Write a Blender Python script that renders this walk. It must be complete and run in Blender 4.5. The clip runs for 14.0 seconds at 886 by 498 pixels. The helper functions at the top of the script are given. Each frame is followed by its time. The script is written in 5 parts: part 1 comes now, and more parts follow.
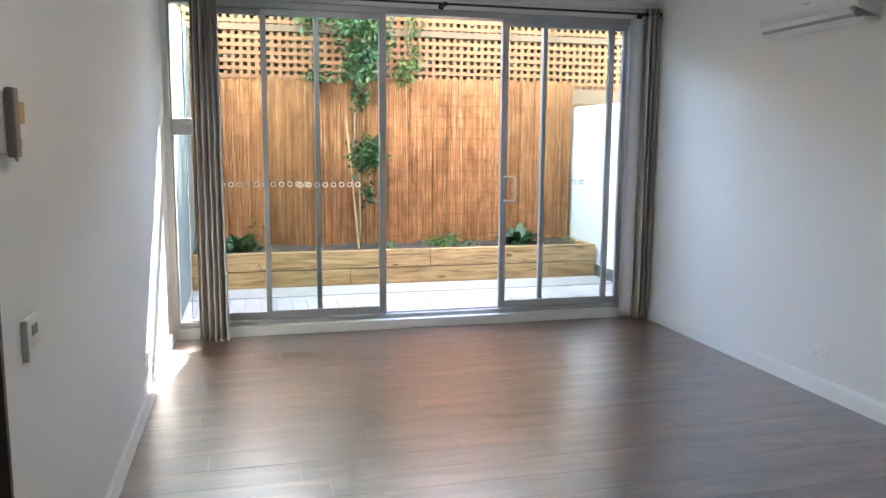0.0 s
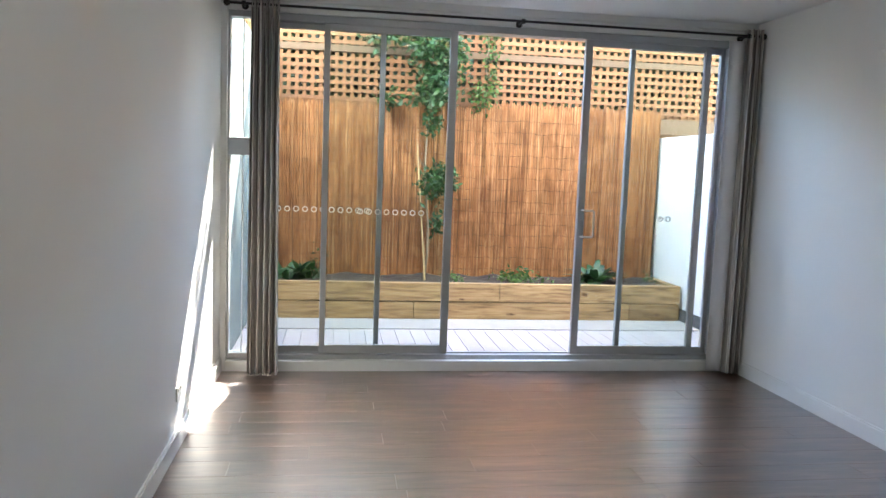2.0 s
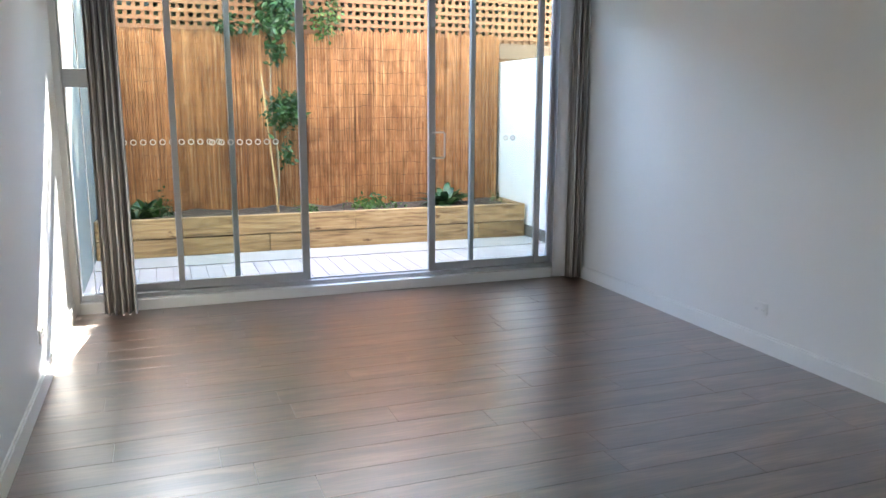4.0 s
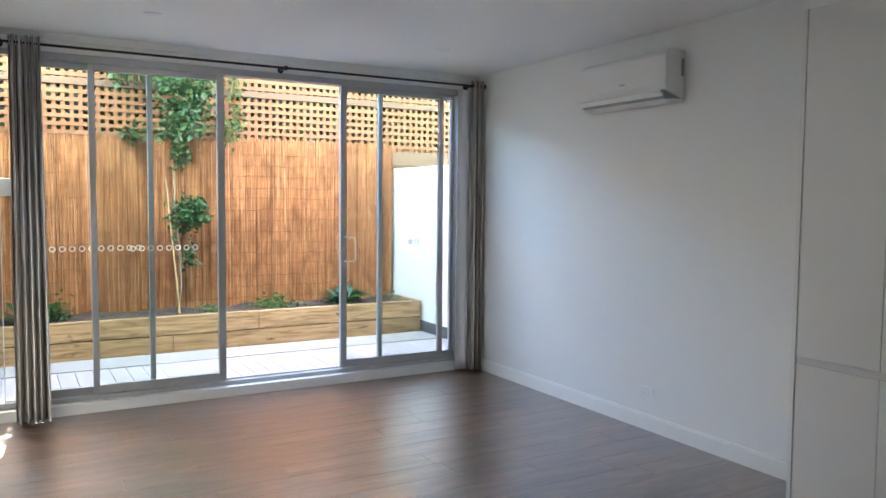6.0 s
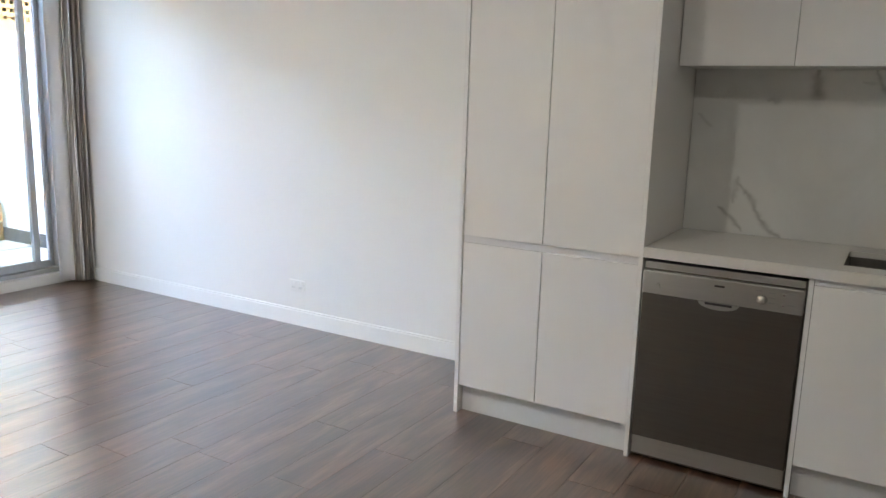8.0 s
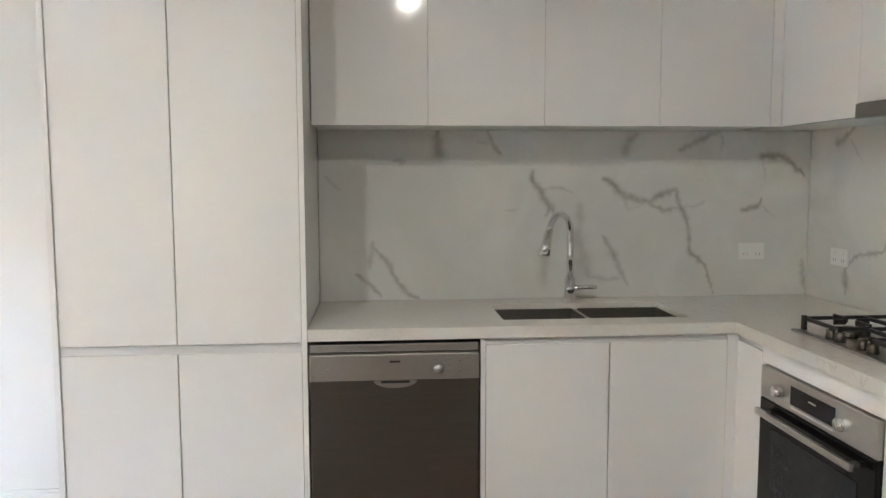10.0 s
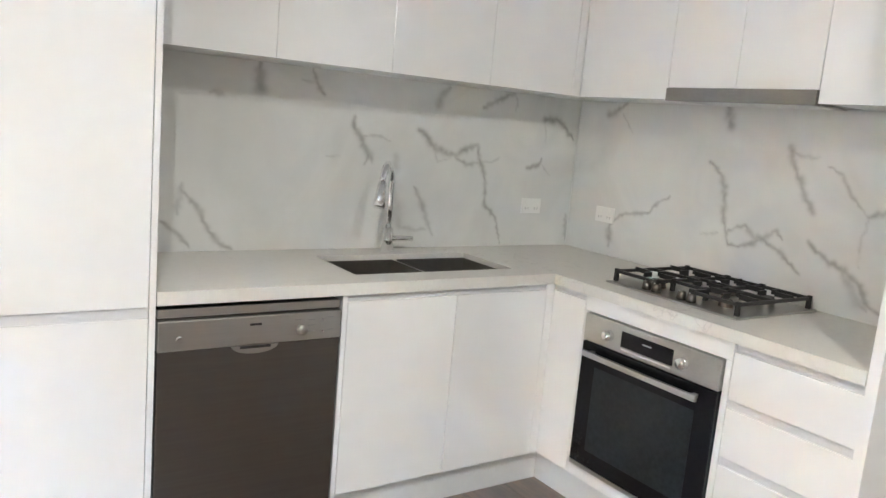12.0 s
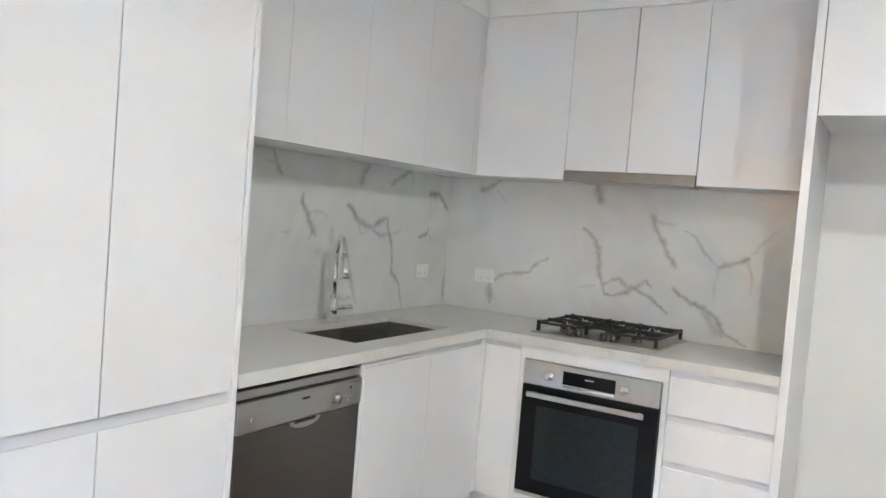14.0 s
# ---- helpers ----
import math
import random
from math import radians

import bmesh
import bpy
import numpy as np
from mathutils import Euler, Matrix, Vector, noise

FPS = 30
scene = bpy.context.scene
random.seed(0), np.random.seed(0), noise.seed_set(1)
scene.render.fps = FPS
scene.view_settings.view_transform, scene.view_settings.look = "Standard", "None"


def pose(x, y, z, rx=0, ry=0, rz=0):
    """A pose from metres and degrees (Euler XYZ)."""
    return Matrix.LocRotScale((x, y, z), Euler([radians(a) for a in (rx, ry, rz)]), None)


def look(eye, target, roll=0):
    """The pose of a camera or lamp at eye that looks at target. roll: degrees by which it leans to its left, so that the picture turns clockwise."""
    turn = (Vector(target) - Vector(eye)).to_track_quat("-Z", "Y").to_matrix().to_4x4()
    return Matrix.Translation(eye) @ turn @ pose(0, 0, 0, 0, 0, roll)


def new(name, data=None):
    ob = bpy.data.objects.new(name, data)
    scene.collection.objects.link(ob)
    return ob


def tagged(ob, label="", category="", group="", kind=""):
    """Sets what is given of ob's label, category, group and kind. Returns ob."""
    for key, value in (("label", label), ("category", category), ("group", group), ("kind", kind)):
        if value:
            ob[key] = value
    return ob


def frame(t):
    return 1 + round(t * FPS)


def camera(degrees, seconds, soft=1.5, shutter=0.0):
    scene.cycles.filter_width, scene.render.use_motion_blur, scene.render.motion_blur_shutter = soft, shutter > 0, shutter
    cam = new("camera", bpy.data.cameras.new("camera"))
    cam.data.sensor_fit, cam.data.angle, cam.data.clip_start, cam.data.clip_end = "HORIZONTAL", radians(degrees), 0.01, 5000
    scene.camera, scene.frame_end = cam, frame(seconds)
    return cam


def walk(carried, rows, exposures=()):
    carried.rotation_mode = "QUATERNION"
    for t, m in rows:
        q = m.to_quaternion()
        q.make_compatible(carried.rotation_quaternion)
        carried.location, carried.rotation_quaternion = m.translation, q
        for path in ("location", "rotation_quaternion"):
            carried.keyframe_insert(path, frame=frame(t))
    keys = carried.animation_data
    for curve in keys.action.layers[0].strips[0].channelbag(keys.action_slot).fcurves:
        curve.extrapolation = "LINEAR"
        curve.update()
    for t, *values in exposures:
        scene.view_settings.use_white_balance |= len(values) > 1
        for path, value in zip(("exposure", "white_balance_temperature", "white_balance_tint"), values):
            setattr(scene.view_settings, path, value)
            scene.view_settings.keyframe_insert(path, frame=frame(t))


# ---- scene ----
cam = camera(60.1, 14.0)
PATH = [
    (0, (0.142, 0.335, 1.515), (0.628, 2.255, 1.237), 0.4),
    (0.5, (0.195, 0.498, 1.535), (0.554, 2.452, 1.307), -0.2),
    (1, (0.24, 0.669, 1.545), (0.368, 2.66, 1.407), -0.8),
    (1.5, (0.333, 0.769, 1.536), (0.445, 2.764, 1.441), 0.2),
    (2, (0.335, 0.803, 1.5), (0.621, 2.771, 1.293), 2.1),
    (2.5, (0.357, 0.798, 1.474), (0.631, 2.74, 1.082), 2.2),
    (3, (0.356, 0.847, 1.442), (0.627, 2.773, 0.979), 1.6),
    (3.5, (0.318, 0.82, 1.449), (0.685, 2.731, 0.99), 1.3),
    (4, (0.183, 0.654, 1.439), (0.859, 2.5, 1.07), 0.2),
    (4.2, (0.122, 0.578, 1.46), (0.916, 2.38, 1.111), 0.1),
    (6.3, (-0.297, 0.392, 1.548), (0.697, 2.123, 1.43), 0.5),
    (6.5, (-0.29, 0.453, 1.538), (0.704, 2.179, 1.361), 1.0),
    (7, (-0.228, 0.61, 1.466), (0.741, 2.319, 1.089), 1.6),
    (7.5, (-0.133, 0.764, 1.441), (1.161, 2.229, 1.02), 1.5),
    (8, (-0.154, 0.929, 1.442), (1.537, 1.929, 1.065), 1.7),
    (8.5, (-0.028, 1.055, 1.421), (1.884, 1.565, 1.131), 0.8),
    (10.8, (0.395, 1.755, 1.425), (2.339, 1.387, 1.134), 2.0),
    (11, (0.474, 1.809, 1.447), (2.394, 1.36, 1.115), 2.8),
    (11.5, (0.583, 2.018, 1.428), (2.399, 1.25, 1.094), 4.1),
    (12, (0.603, 2.304, 1.451), (2.235, 1.194, 1.128), 5.1),
    (12.5, (0.81, 2.447, 1.41), (2.231, 1.074, 1.095), 4.4),
    (12.8, (0.911, 2.562, 1.451), (2.165, 1.016, 1.258), 3.3),
    (13, (0.941, 2.634, 1.484), (2.109, 1.013, 1.397), 3.2),
    (13.2, (0.954, 2.734, 1.484), (2.058, 1.067, 1.486), 3.2),
    (13.5, (1.039, 3.002, 1.475), (2.067, 1.286, 1.47), 3.6),
    (13.6, (1.07, 3.067, 1.471), (2.096, 1.35, 1.444), 3.7),
    (14, (1.23, 3.351, 1.406), (2.26, 1.64, 1.316), 4.6),
]
EXPOSURES = [(0.0, 4.85, 6390, 6), (0.5, 4.65, 6390, 6), (1.2, 4.6, 6390, 6), (1.6, 4.55, 6390, 6), (2.4, 4.6, 6340, 6), (4.0, 4.65, 6290, 6),
             (7.0, 4.85, 6240, 6), (7.5, 4.95, 6240, 6), (8.0, 5.75, 6700, 6), (8.5, 6.05, 6790, 6), (11.0, 6.7, 6440, 6), (12.5, 7.1, 6190, 6), (13.2, 6.9, 6090, 6), (14.0, 6.75, 5990, 6)]
walk(cam, [(t, look(eye, target, roll)) for t, eye, target, roll in PATH], EXPOSURES)

# ---- world, sun ----
FILL_WATTS = 0.24
SUN_SLOPE, SUN_SIDE = 1.095, 0.14          # fall per metre towards the room, drift towards the left wall
sun_dir = Vector((SUN_SIDE, 1.0, SUN_SLOPE)).normalized()
world = bpy.data.worlds.new("world")
scene.world = world
world.use_nodes = True
wn = world.node_tree.nodes
sky = wn.new("ShaderNodeTexSky")
sky.sky_type, sky.sun_disc = 'NISHITA', False
sky.sun_elevation = math.asin(sun_dir.z)
sky.sun_rotation = math.atan2(sun_dir.x, sun_dir.y)
wn["Background"].inputs["Strength"].default_value = 0.15
world.node_tree.links.new(sky.outputs[0], wn["Background"].inputs["Color"])
sun = new("sun", bpy.data.lights.new("sun", 'SUN'))
sun.data.energy, sun.data.angle, sun.data.color = 5.0, radians(0.6), (1.0, 0.94, 0.84)
sun.matrix_basis = look((0, 0, 8), Vector((0, 0, 8)) - sun_dir)

# ---- materials ----
def nodes_of(name):
    m = bpy.data.materials.new(name)
    m.use_nodes = True
    nt = m.node_tree
    return m, nt, nt.nodes["Principled BSDF"]


def link(nt, a, b):
    nt.links.new(a, b)


def noise_node(nt, scale, detail=4.0, stretch=(1, 1, 1), coords="Object", distortion=0.0):
    tc = nt.nodes.new("ShaderNodeTexCoord")
    mp = nt.nodes.new("ShaderNodeMapping")
    mp.inputs["Scale"].default_value = stretch
    n = nt.nodes.new("ShaderNodeTexNoise")
    n.inputs["Scale"].default_value, n.inputs["Detail"].default_value = scale, detail
    n.inputs["Distortion"].default_value = distortion
    link(nt, tc.outputs[coords], mp.inputs["Vector"])
    link(nt, mp.outputs["Vector"], n.inputs["Vector"])
    return n


def ramp(nt, fac, stops):
    r = nt.nodes.new("ShaderNodeValToRGB")
    while len(r.color_ramp.elements) < len(stops):
        r.color_ramp.elements.new(0.5)
    for e, (p, c) in zip(r.color_ramp.elements, stops):
        e.position, e.color = p, (*c, 1)
    link(nt, fac, r.inputs["Fac"])
    return r


def bump(nt, bsdf, height, strength, distance=0.002):
    b = nt.nodes.new("ShaderNodeBump")
    b.inputs["Strength"].default_value, b.inputs["Distance"].default_value = strength, distance
    link(nt, height, b.inputs["Height"])
    link(nt, b.outputs["Normal"], bsdf.inputs["Normal"])


def mix(nt, a, b, fac, mode="MIX"):
    m = nt.nodes.new("ShaderNodeMix")
    m.data_type, m.blend_type = 'RGBA', mode
    for sock, v in ((m.inputs[6], a), (m.inputs[7], b), (m.inputs[0], fac)):
        if isinstance(v, (int, float)):
            sock.default_value = v
        elif isinstance(v, tuple):
            sock.default_value = (*v, 1)
        else:
            link(nt, v, sock)
    return m.outputs[2]


def plain(name, color, rough=0.5, metal=0.0, vary=0.06, scale=3.0, fine=60.0, bumpy=0.05, stretch=(1, 1, 1), per_object=0.0, coat=0.0):
    """A surface with large soft blotches, fine grain, and a little relief."""
    m, nt, b = nodes_of(name)
    big = noise_node(nt, scale, 3.0, stretch)
    small = noise_node(nt, fine, 3.0, stretch)
    lo = tuple(c * (1 - vary) for c in color)
    hi = tuple(min(1, c * (1 + vary)) for c in color)
    col = mix(nt, lo, hi, big.outputs["Fac"])
    col = mix(nt, col, ramp(nt, small.outputs["Fac"], [(0.3, lo), (0.7, hi)]).outputs["Color"], 0.4)
    if per_object:
        info = nt.nodes.new("ShaderNodeObjectInfo")
        k = ramp(nt, info.outputs["Random"], [(0.0, (1 - per_object,) * 3), (1.0, (1, 1, 1))])
        col = mix(nt, col, k.outputs["Color"], 1.0, "MULTIPLY")
    link(nt, col, b.inputs["Base Color"])
    b.inputs["Roughness"].default_value, b.inputs["Metallic"].default_value = rough, metal
    b.inputs["Coat Weight"].default_value = coat
    b.inputs["Coat Roughness"].default_value = 0.05
    if bumpy:
        bump(nt, b, small.outputs["Fac"], bumpy)
    return m


WALL = plain("wall_paint", (0.80, 0.80, 0.78), 0.55, vary=0.02, scale=1.2, fine=140, bumpy=0.06)
CEIL = plain("ceiling_paint", (0.84, 0.84, 0.83), 0.7, vary=0.015, scale=1.0, fine=90, bumpy=0.04)
TRIM = plain("gloss_trim_paint", (0.82, 0.82, 0.80), 0.3, vary=0.02, fine=30, bumpy=0.03)
LACQUER = plain("white_lacquer", (0.80, 0.79, 0.78), 0.09, vary=0.012, scale=0.8, fine=4, bumpy=0.004)
CARCASS = plain("white_melamine", (0.78, 0.78, 0.77), 0.35, vary=0.015, fine=50, bumpy=0.02)
KICK = plain("kickboard_silver", (0.66, 0.66, 0.66), 0.3, vary=0.03, fine=40, bumpy=0.02)
CHANNEL = plain("channel_aluminium", (0.66, 0.66, 0.67), 0.4, 0.15, vary=0.04, fine=80, stretch=(1, 1, 20), bumpy=0.02)
ALU = plain("window_aluminium", (0.47, 0.48, 0.49), 0.35, 0.35, vary=0.06, scale=2, fine=90, bumpy=0.03)
STEEL = plain("brushed_steel", (0.50, 0.49, 0.47), 0.30, 0.95, vary=0.08, scale=1.5, fine=50, stretch=(1, 0.08, 3), bumpy=0.03)
BOWL = plain("sink_steel", (0.20, 0.19, 0.175), 0.32, 0.9, vary=0.1, scale=4, fine=60, bumpy=0.03)
STEEL_DARK = plain("dark_steel", (0.16, 0.145, 0.13), 0.28, 0.9, vary=0.10, scale=1.2, fine=40, stretch=(1, 0.1, 3), bumpy=0.02)
HOOD_STEEL = plain("rangehood_steel", (0.30, 0.285, 0.27), 0.30, 0.9, vary=0.08, scale=1.5, fine=50, stretch=(1, 0.08, 3), bumpy=0.03)
CHROME = plain("chrome", (0.82, 0.82, 0.83), 0.06, 1.0, vary=0.02, bumpy=0)
BLACK_IRON = plain("cast_iron", (0.02, 0.02, 0.02), 0.45, vary=0.3, fine=120, bumpy=0.2)
BLACK_METAL = plain("black_metal", (0.018, 0.016, 0.015), 0.4, 0.2, vary=0.2, fine=60)
BLACK_GLASS = plain("black_glass", (0.008, 0.008, 0.009), 0.05, vary=0.2, bumpy=0)
DARK_GLASS = plain("oven_window_glass", (0.02, 0.022, 0.024), 0.07, vary=0.3, bumpy=0)
WHITE_PLASTIC = plain("white_plastic", (0.80, 0.80, 0.78), 0.35, vary=0.015, bumpy=0.01)
GREY_PLASTIC = plain("grey_plastic", (0.36, 0.36, 0.36), 0.4, vary=0.03, bumpy=0.02)
HANDSET = plain("grey_brown_plastic", (0.17, 0.155, 0.145), 0.4, vary=0.05, bumpy=0.02)
DARK_SLOT = plain("dark_slot", (0.03, 0.03, 0.03), 0.6, vary=0.1)
# near-black brown that stands in for the shade on the hall wall
HALL_DARK = plain("dark_hall_shade", (0.045, 0.036, 0.028), 0.4, vary=0.25, scale=2, fine=30, stretch=(6, 6, 0.6), bumpy=0.08)


def sleeper_material():
    m, nt, b = nodes_of("pine_sleeper")
    info = nt.nodes.new("ShaderNodeObjectInfo")
    streak = noise_node(nt, 3.0, 6, (1.0, 6, 12), "Object", 0.6)
    blot = noise_node(nt, 5.5, 3, (1.0, 1, 2.2))
    c = ramp(nt, streak.outputs["Fac"], [(0.3, (0.20, 0.115, 0.05)), (0.5, (0.40, 0.25, 0.115)), (0.72, (0.52, 0.35, 0.18))])
    knots = ramp(nt, blot.outputs["Fac"], [(0.0, (1, 1, 1)), (0.66, (1, 1, 1)), (0.74, (0.30, 0.22, 0.16))])
    tone = ramp(nt, info.outputs["Random"], [(0, (0.72, 0.7, 0.66)), (1, (1, 1, 1))])
    col = mix(nt, mix(nt, c.outputs["Color"], knots.outputs["Color"], 1.0, "MULTIPLY"), tone.outputs["Color"], 1.0, "MULTIPLY")
    link(nt, col, b.inputs["Base Color"])
    b.inputs["Roughness"].default_value = 0.75
    bump(nt, b, streak.outputs["Fac"], 0.4, 0.003)
    return m


TIMBER = sleeper_material()
PALING = plain("fence_paling", (0.26, 0.14, 0.065), 0.75, vary=0.3, scale=2, fine=18, stretch=(1, 5, 6), bumpy=0.3, per_object=0.2)
LATTICE = plain("lattice_slat", (0.22, 0.10, 0.043), 0.7, vary=0.2, scale=4, fine=40, bumpy=0.2, per_object=0.2)
RAIL = plain("fence_rail", (0.12, 0.075, 0.045), 0.75, vary=0.3, fine=20, stretch=(0.6, 5, 5), bumpy=0.3)
DECK = plain("pale_deck_board", (0.46, 0.39, 0.365), 0.6, vary=0.10, scale=3, fine=30, stretch=(6, 0.5, 1), bumpy=0.2, per_object=0.16)
CONCRETE = plain("pale_concrete", (0.35, 0.31, 0.28), 0.85, vary=0.25, scale=5, fine=60, bumpy=0.3)
RENDERED = plain("white_rendered_wall", (0.80, 0.80, 0.80), 0.75, vary=0.05, scale=1.2, fine=45, bumpy=0.2)
SIDE_WALL = plain("grey_green_render", (0.15, 0.17, 0.16), 0.8, vary=0.08, scale=1.2, fine=45, bumpy=0.2)
PLINTH = plain("dark_plinth", (0.10, 0.095, 0.09), 0.7, vary=0.25, fine=40, bumpy=0.3)
SOIL = plain("dark_soil", (0.045, 0.030, 0.020), 0.95, vary=0.5, scale=14, fine=90, bumpy=0.9)
BARK = plain("pale_bark", (0.24, 0.19, 0.13), 0.85, vary=0.3, scale=12, fine=60, stretch=(1, 1, 0.2), bumpy=0.5)
STAKE = plain("bamboo_stake", (0.50, 0.36, 0.18), 0.6, vary=0.15, scale=6, fine=30, bumpy=0.2)
GRASS = plain("ground_grass", (0.06, 0.09, 0.03), 0.9, vary=0.4, scale=0.6, fine=12, bumpy=0.5)
BRICK = plain("house_render", (0.62, 0.60, 0.56), 0.8, vary=0.06, scale=1.2, fine=40, bumpy=0.2)


def leaf_material(name, color, shine=0.35):
    m, nt, b = nodes_of(name)
    geo = nt.nodes.new("ShaderNodeNewGeometry")
    dark = tuple(c * 0.5 for c in color)
    light = (color[0] * 1.7, color[1] * 1.45, color[2] * 1.2)
    r = ramp(nt, geo.outputs["Random Per Island"], [(0.0, dark), (0.6, color), (1.0, light)])
    n = noise_node(nt, 30, 2)
    link(nt, mix(nt, r.outputs["Color"], dark, n.outputs["Fac"]), b.inputs["Base Color"])
    b.inputs["Roughness"].default_value = shine
    tr = nt.nodes.new("ShaderNodeBsdfTranslucent")
    link(nt, r.outputs["Color"], tr.inputs["Color"])
    mx = nt.nodes.new("ShaderNodeMixShader")
    mx.inputs[0].default_value = 0.3
    link(nt, b.outputs[0], mx.inputs[1])
    link(nt, tr.outputs[0], mx.inputs[2])
    link(nt, mx.outputs[0], nt.nodes["Material Output"].inputs["Surface"])
    return m


LEAF = leaf_material("glossy_leaf", (0.045, 0.115, 0.035))
LEAF_PALE = leaf_material("pale_leaf", (0.10, 0.20, 0.05))
LEAF_FAR = leaf_material("hedge_leaf", (0.042, 0.07, 0.026), 0.5)


def reed_material():
    m, nt, b = nodes_of("reed_canes")
    geo = nt.nodes.new("ShaderNodeNewGeometry")
    r = ramp(nt, geo.outputs["Random Per Island"], [(0.0, (0.20, 0.085, 0.034)), (0.25, (0.43, 0.195, 0.075)), (0.8, (0.56, 0.275, 0.115)), (1.0, (0.72, 0.46, 0.25))])
    n = noise_node(nt, 6, 5, (1, 1, 0.5), "Object", 0.8)
    nf = noise_node(nt, 40, 3, (1, 1, 0.15))
    k = ramp(nt, n.outputs["Fac"], [(0.32, (0.66, 0.58, 0.52)), (0.58, (1.08, 1.06, 1.04))])
    k2 = ramp(nt, nf.outputs["Fac"], [(0.3, (0.75, 0.7, 0.65)), (0.6, (1, 1, 1))])
    col = mix(nt, mix(nt, r.outputs["Color"], k.outputs["Color"], 1.0, "MULTIPLY"), k2.outputs["Color"], 1.0, "MULTIPLY")
    link(nt, col, b.inputs["Base Color"])
    b.inputs["Roughness"].default_value = 0.55
    tr = nt.nodes.new("ShaderNodeBsdfTranslucent")
    link(nt, col, tr.inputs["Color"])
    mx = nt.nodes.new("ShaderNodeMixShader")
    mx.inputs[0].default_value = 0.25
    link(nt, b.outputs[0], mx.inputs[1])
    link(nt, tr.outputs[0], mx.inputs[2])
    link(nt, mx.outputs[0], nt.nodes["Material Output"].inputs["Surface"])
    return m


REED = reed_material()


def floor_material():
    m, nt, b = nodes_of("dark_laminate_plank")
    info = nt.nodes.new("ShaderNodeObjectInfo")
    tc = nt.nodes.new("ShaderNodeTexCoord")
    off = nt.nodes.new("ShaderNodeVectorMath")
    off.operation = 'MULTIPLY_ADD'
    rnd = nt.nodes.new("ShaderNodeCombineXYZ")
    link(nt, info.outputs["Random"], rnd.inputs[0])
    link(nt, info.outputs["Random"], rnd.inputs[1])
    link(nt, rnd.outputs[0], off.inputs[0])
    off.inputs[1].default_value = (37, 53, 0)
    link(nt, tc.outputs["Object"], off.inputs[2])

    def grain(scale, detail, stretch, distortion=0.0):
        mp = nt.nodes.new("ShaderNodeMapping")
        mp.inputs["Scale"].default_value = stretch
        n = nt.nodes.new("ShaderNodeTexNoise")
        n.inputs["Scale"].default_value, n.inputs["Detail"].default_value = scale, detail
        n.inputs["Distortion"].default_value = distortion
        link(nt, off.outputs[0], mp.inputs["Vector"])
        link(nt, mp.outputs["Vector"], n.inputs["Vector"])
        return n
    broad = grain(2.4, 5, (0.8, 5, 1), 0.8)
    fine = grain(11, 6, (0.5, 9, 1), 0.3)
    c1 = ramp(nt, broad.outputs["Fac"], [(0.30, (0.042, 0.020, 0.013)), (0.5, (0.118, 0.060, 0.038)), (0.72, (0.24, 0.132, 0.084))])
    c2 = ramp(nt, fine.outputs["Fac"], [(0.3, (0.5, 0.46, 0.44)), (0.62, (1.05, 1, 0.98))])
    tone = ramp(nt, info.outputs["Random"], [(0, (0.82, 0.80, 0.80)), (1, (1.12, 1.1, 1.08))])
    col = mix(nt, c1.outputs["Color"], c2.outputs["Color"], 1.0, "MULTIPLY")
    col = mix(nt, col, tone.outputs["Color"], 1.0, "MULTIPLY")
    link(nt, col, b.inputs["Base Color"])
    rr = ramp(nt, fine.outputs["Fac"], [(0.2, (0.40,) * 3), (0.8, (0.27,) * 3)])
    link(nt, rr.outputs["Color"], b.inputs["Roughness"])
    b.inputs["IOR"].default_value = 1.6
    b.inputs["Coat Weight"].default_value, b.inputs["Coat Roughness"].default_value = 1.0, 0.30
    b.inputs["Coat IOR"].default_value = 2.0
    bump(nt, b, fine.outputs["Fac"], 0.12, 0.001)
    return m


PLANK = floor_material()


def marble_material():
    m, nt, b = nodes_of("white_veined_stone")
    at = nt.nodes.new("ShaderNodeAttribute")
    at.attribute_name = "vein"
    n = noise_node(nt, 24, 4)
    n2 = noise_node(nt, 2.2, 4, (1, 1, 1), "Object", 1.2)
    base = ramp(nt, n2.outputs["Fac"], [(0.3, (0.66, 0.66, 0.64)), (0.6, (0.76, 0.755, 0.735))])
    k = nt.nodes.new("ShaderNodeMath")
    k.operation = 'MULTIPLY'
    patch = ramp(nt, n.outputs["Fac"], [(0.3, (0.55,) * 3), (0.62, (1, 1, 1))])
    link(nt, at.outputs["Fac"], k.inputs[0])
    link(nt, patch.outputs["Color"], k.inputs[1])
    link(nt, mix(nt, base.outputs["Color"], (0.25, 0.235, 0.22), k.outputs[0]), b.inputs["Base Color"])
    b.inputs["Roughness"].default_value = 0.10
    return m


MARBLE = marble_material()


def curtain_material():
    m, nt, b = nodes_of("taupe_striped_cloth")
    n = noise_node(nt, 160, 2, (1, 1, 1))
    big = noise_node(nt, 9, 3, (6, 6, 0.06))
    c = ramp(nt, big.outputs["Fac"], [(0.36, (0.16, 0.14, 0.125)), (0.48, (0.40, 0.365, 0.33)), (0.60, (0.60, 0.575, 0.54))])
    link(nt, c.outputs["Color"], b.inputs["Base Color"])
    b.inputs["Roughness"].default_value = 0.9
    b.inputs["Sheen Weight"].default_value = 0.2
    bump(nt, b, n.outputs["Fac"], 0.3)
    return m


CLOTH = curtain_material()
LINING = plain("white_lining_cloth", (0.80, 0.80, 0.82), 0.9, vary=0.03, scale=6, fine=180, bumpy=0.2)


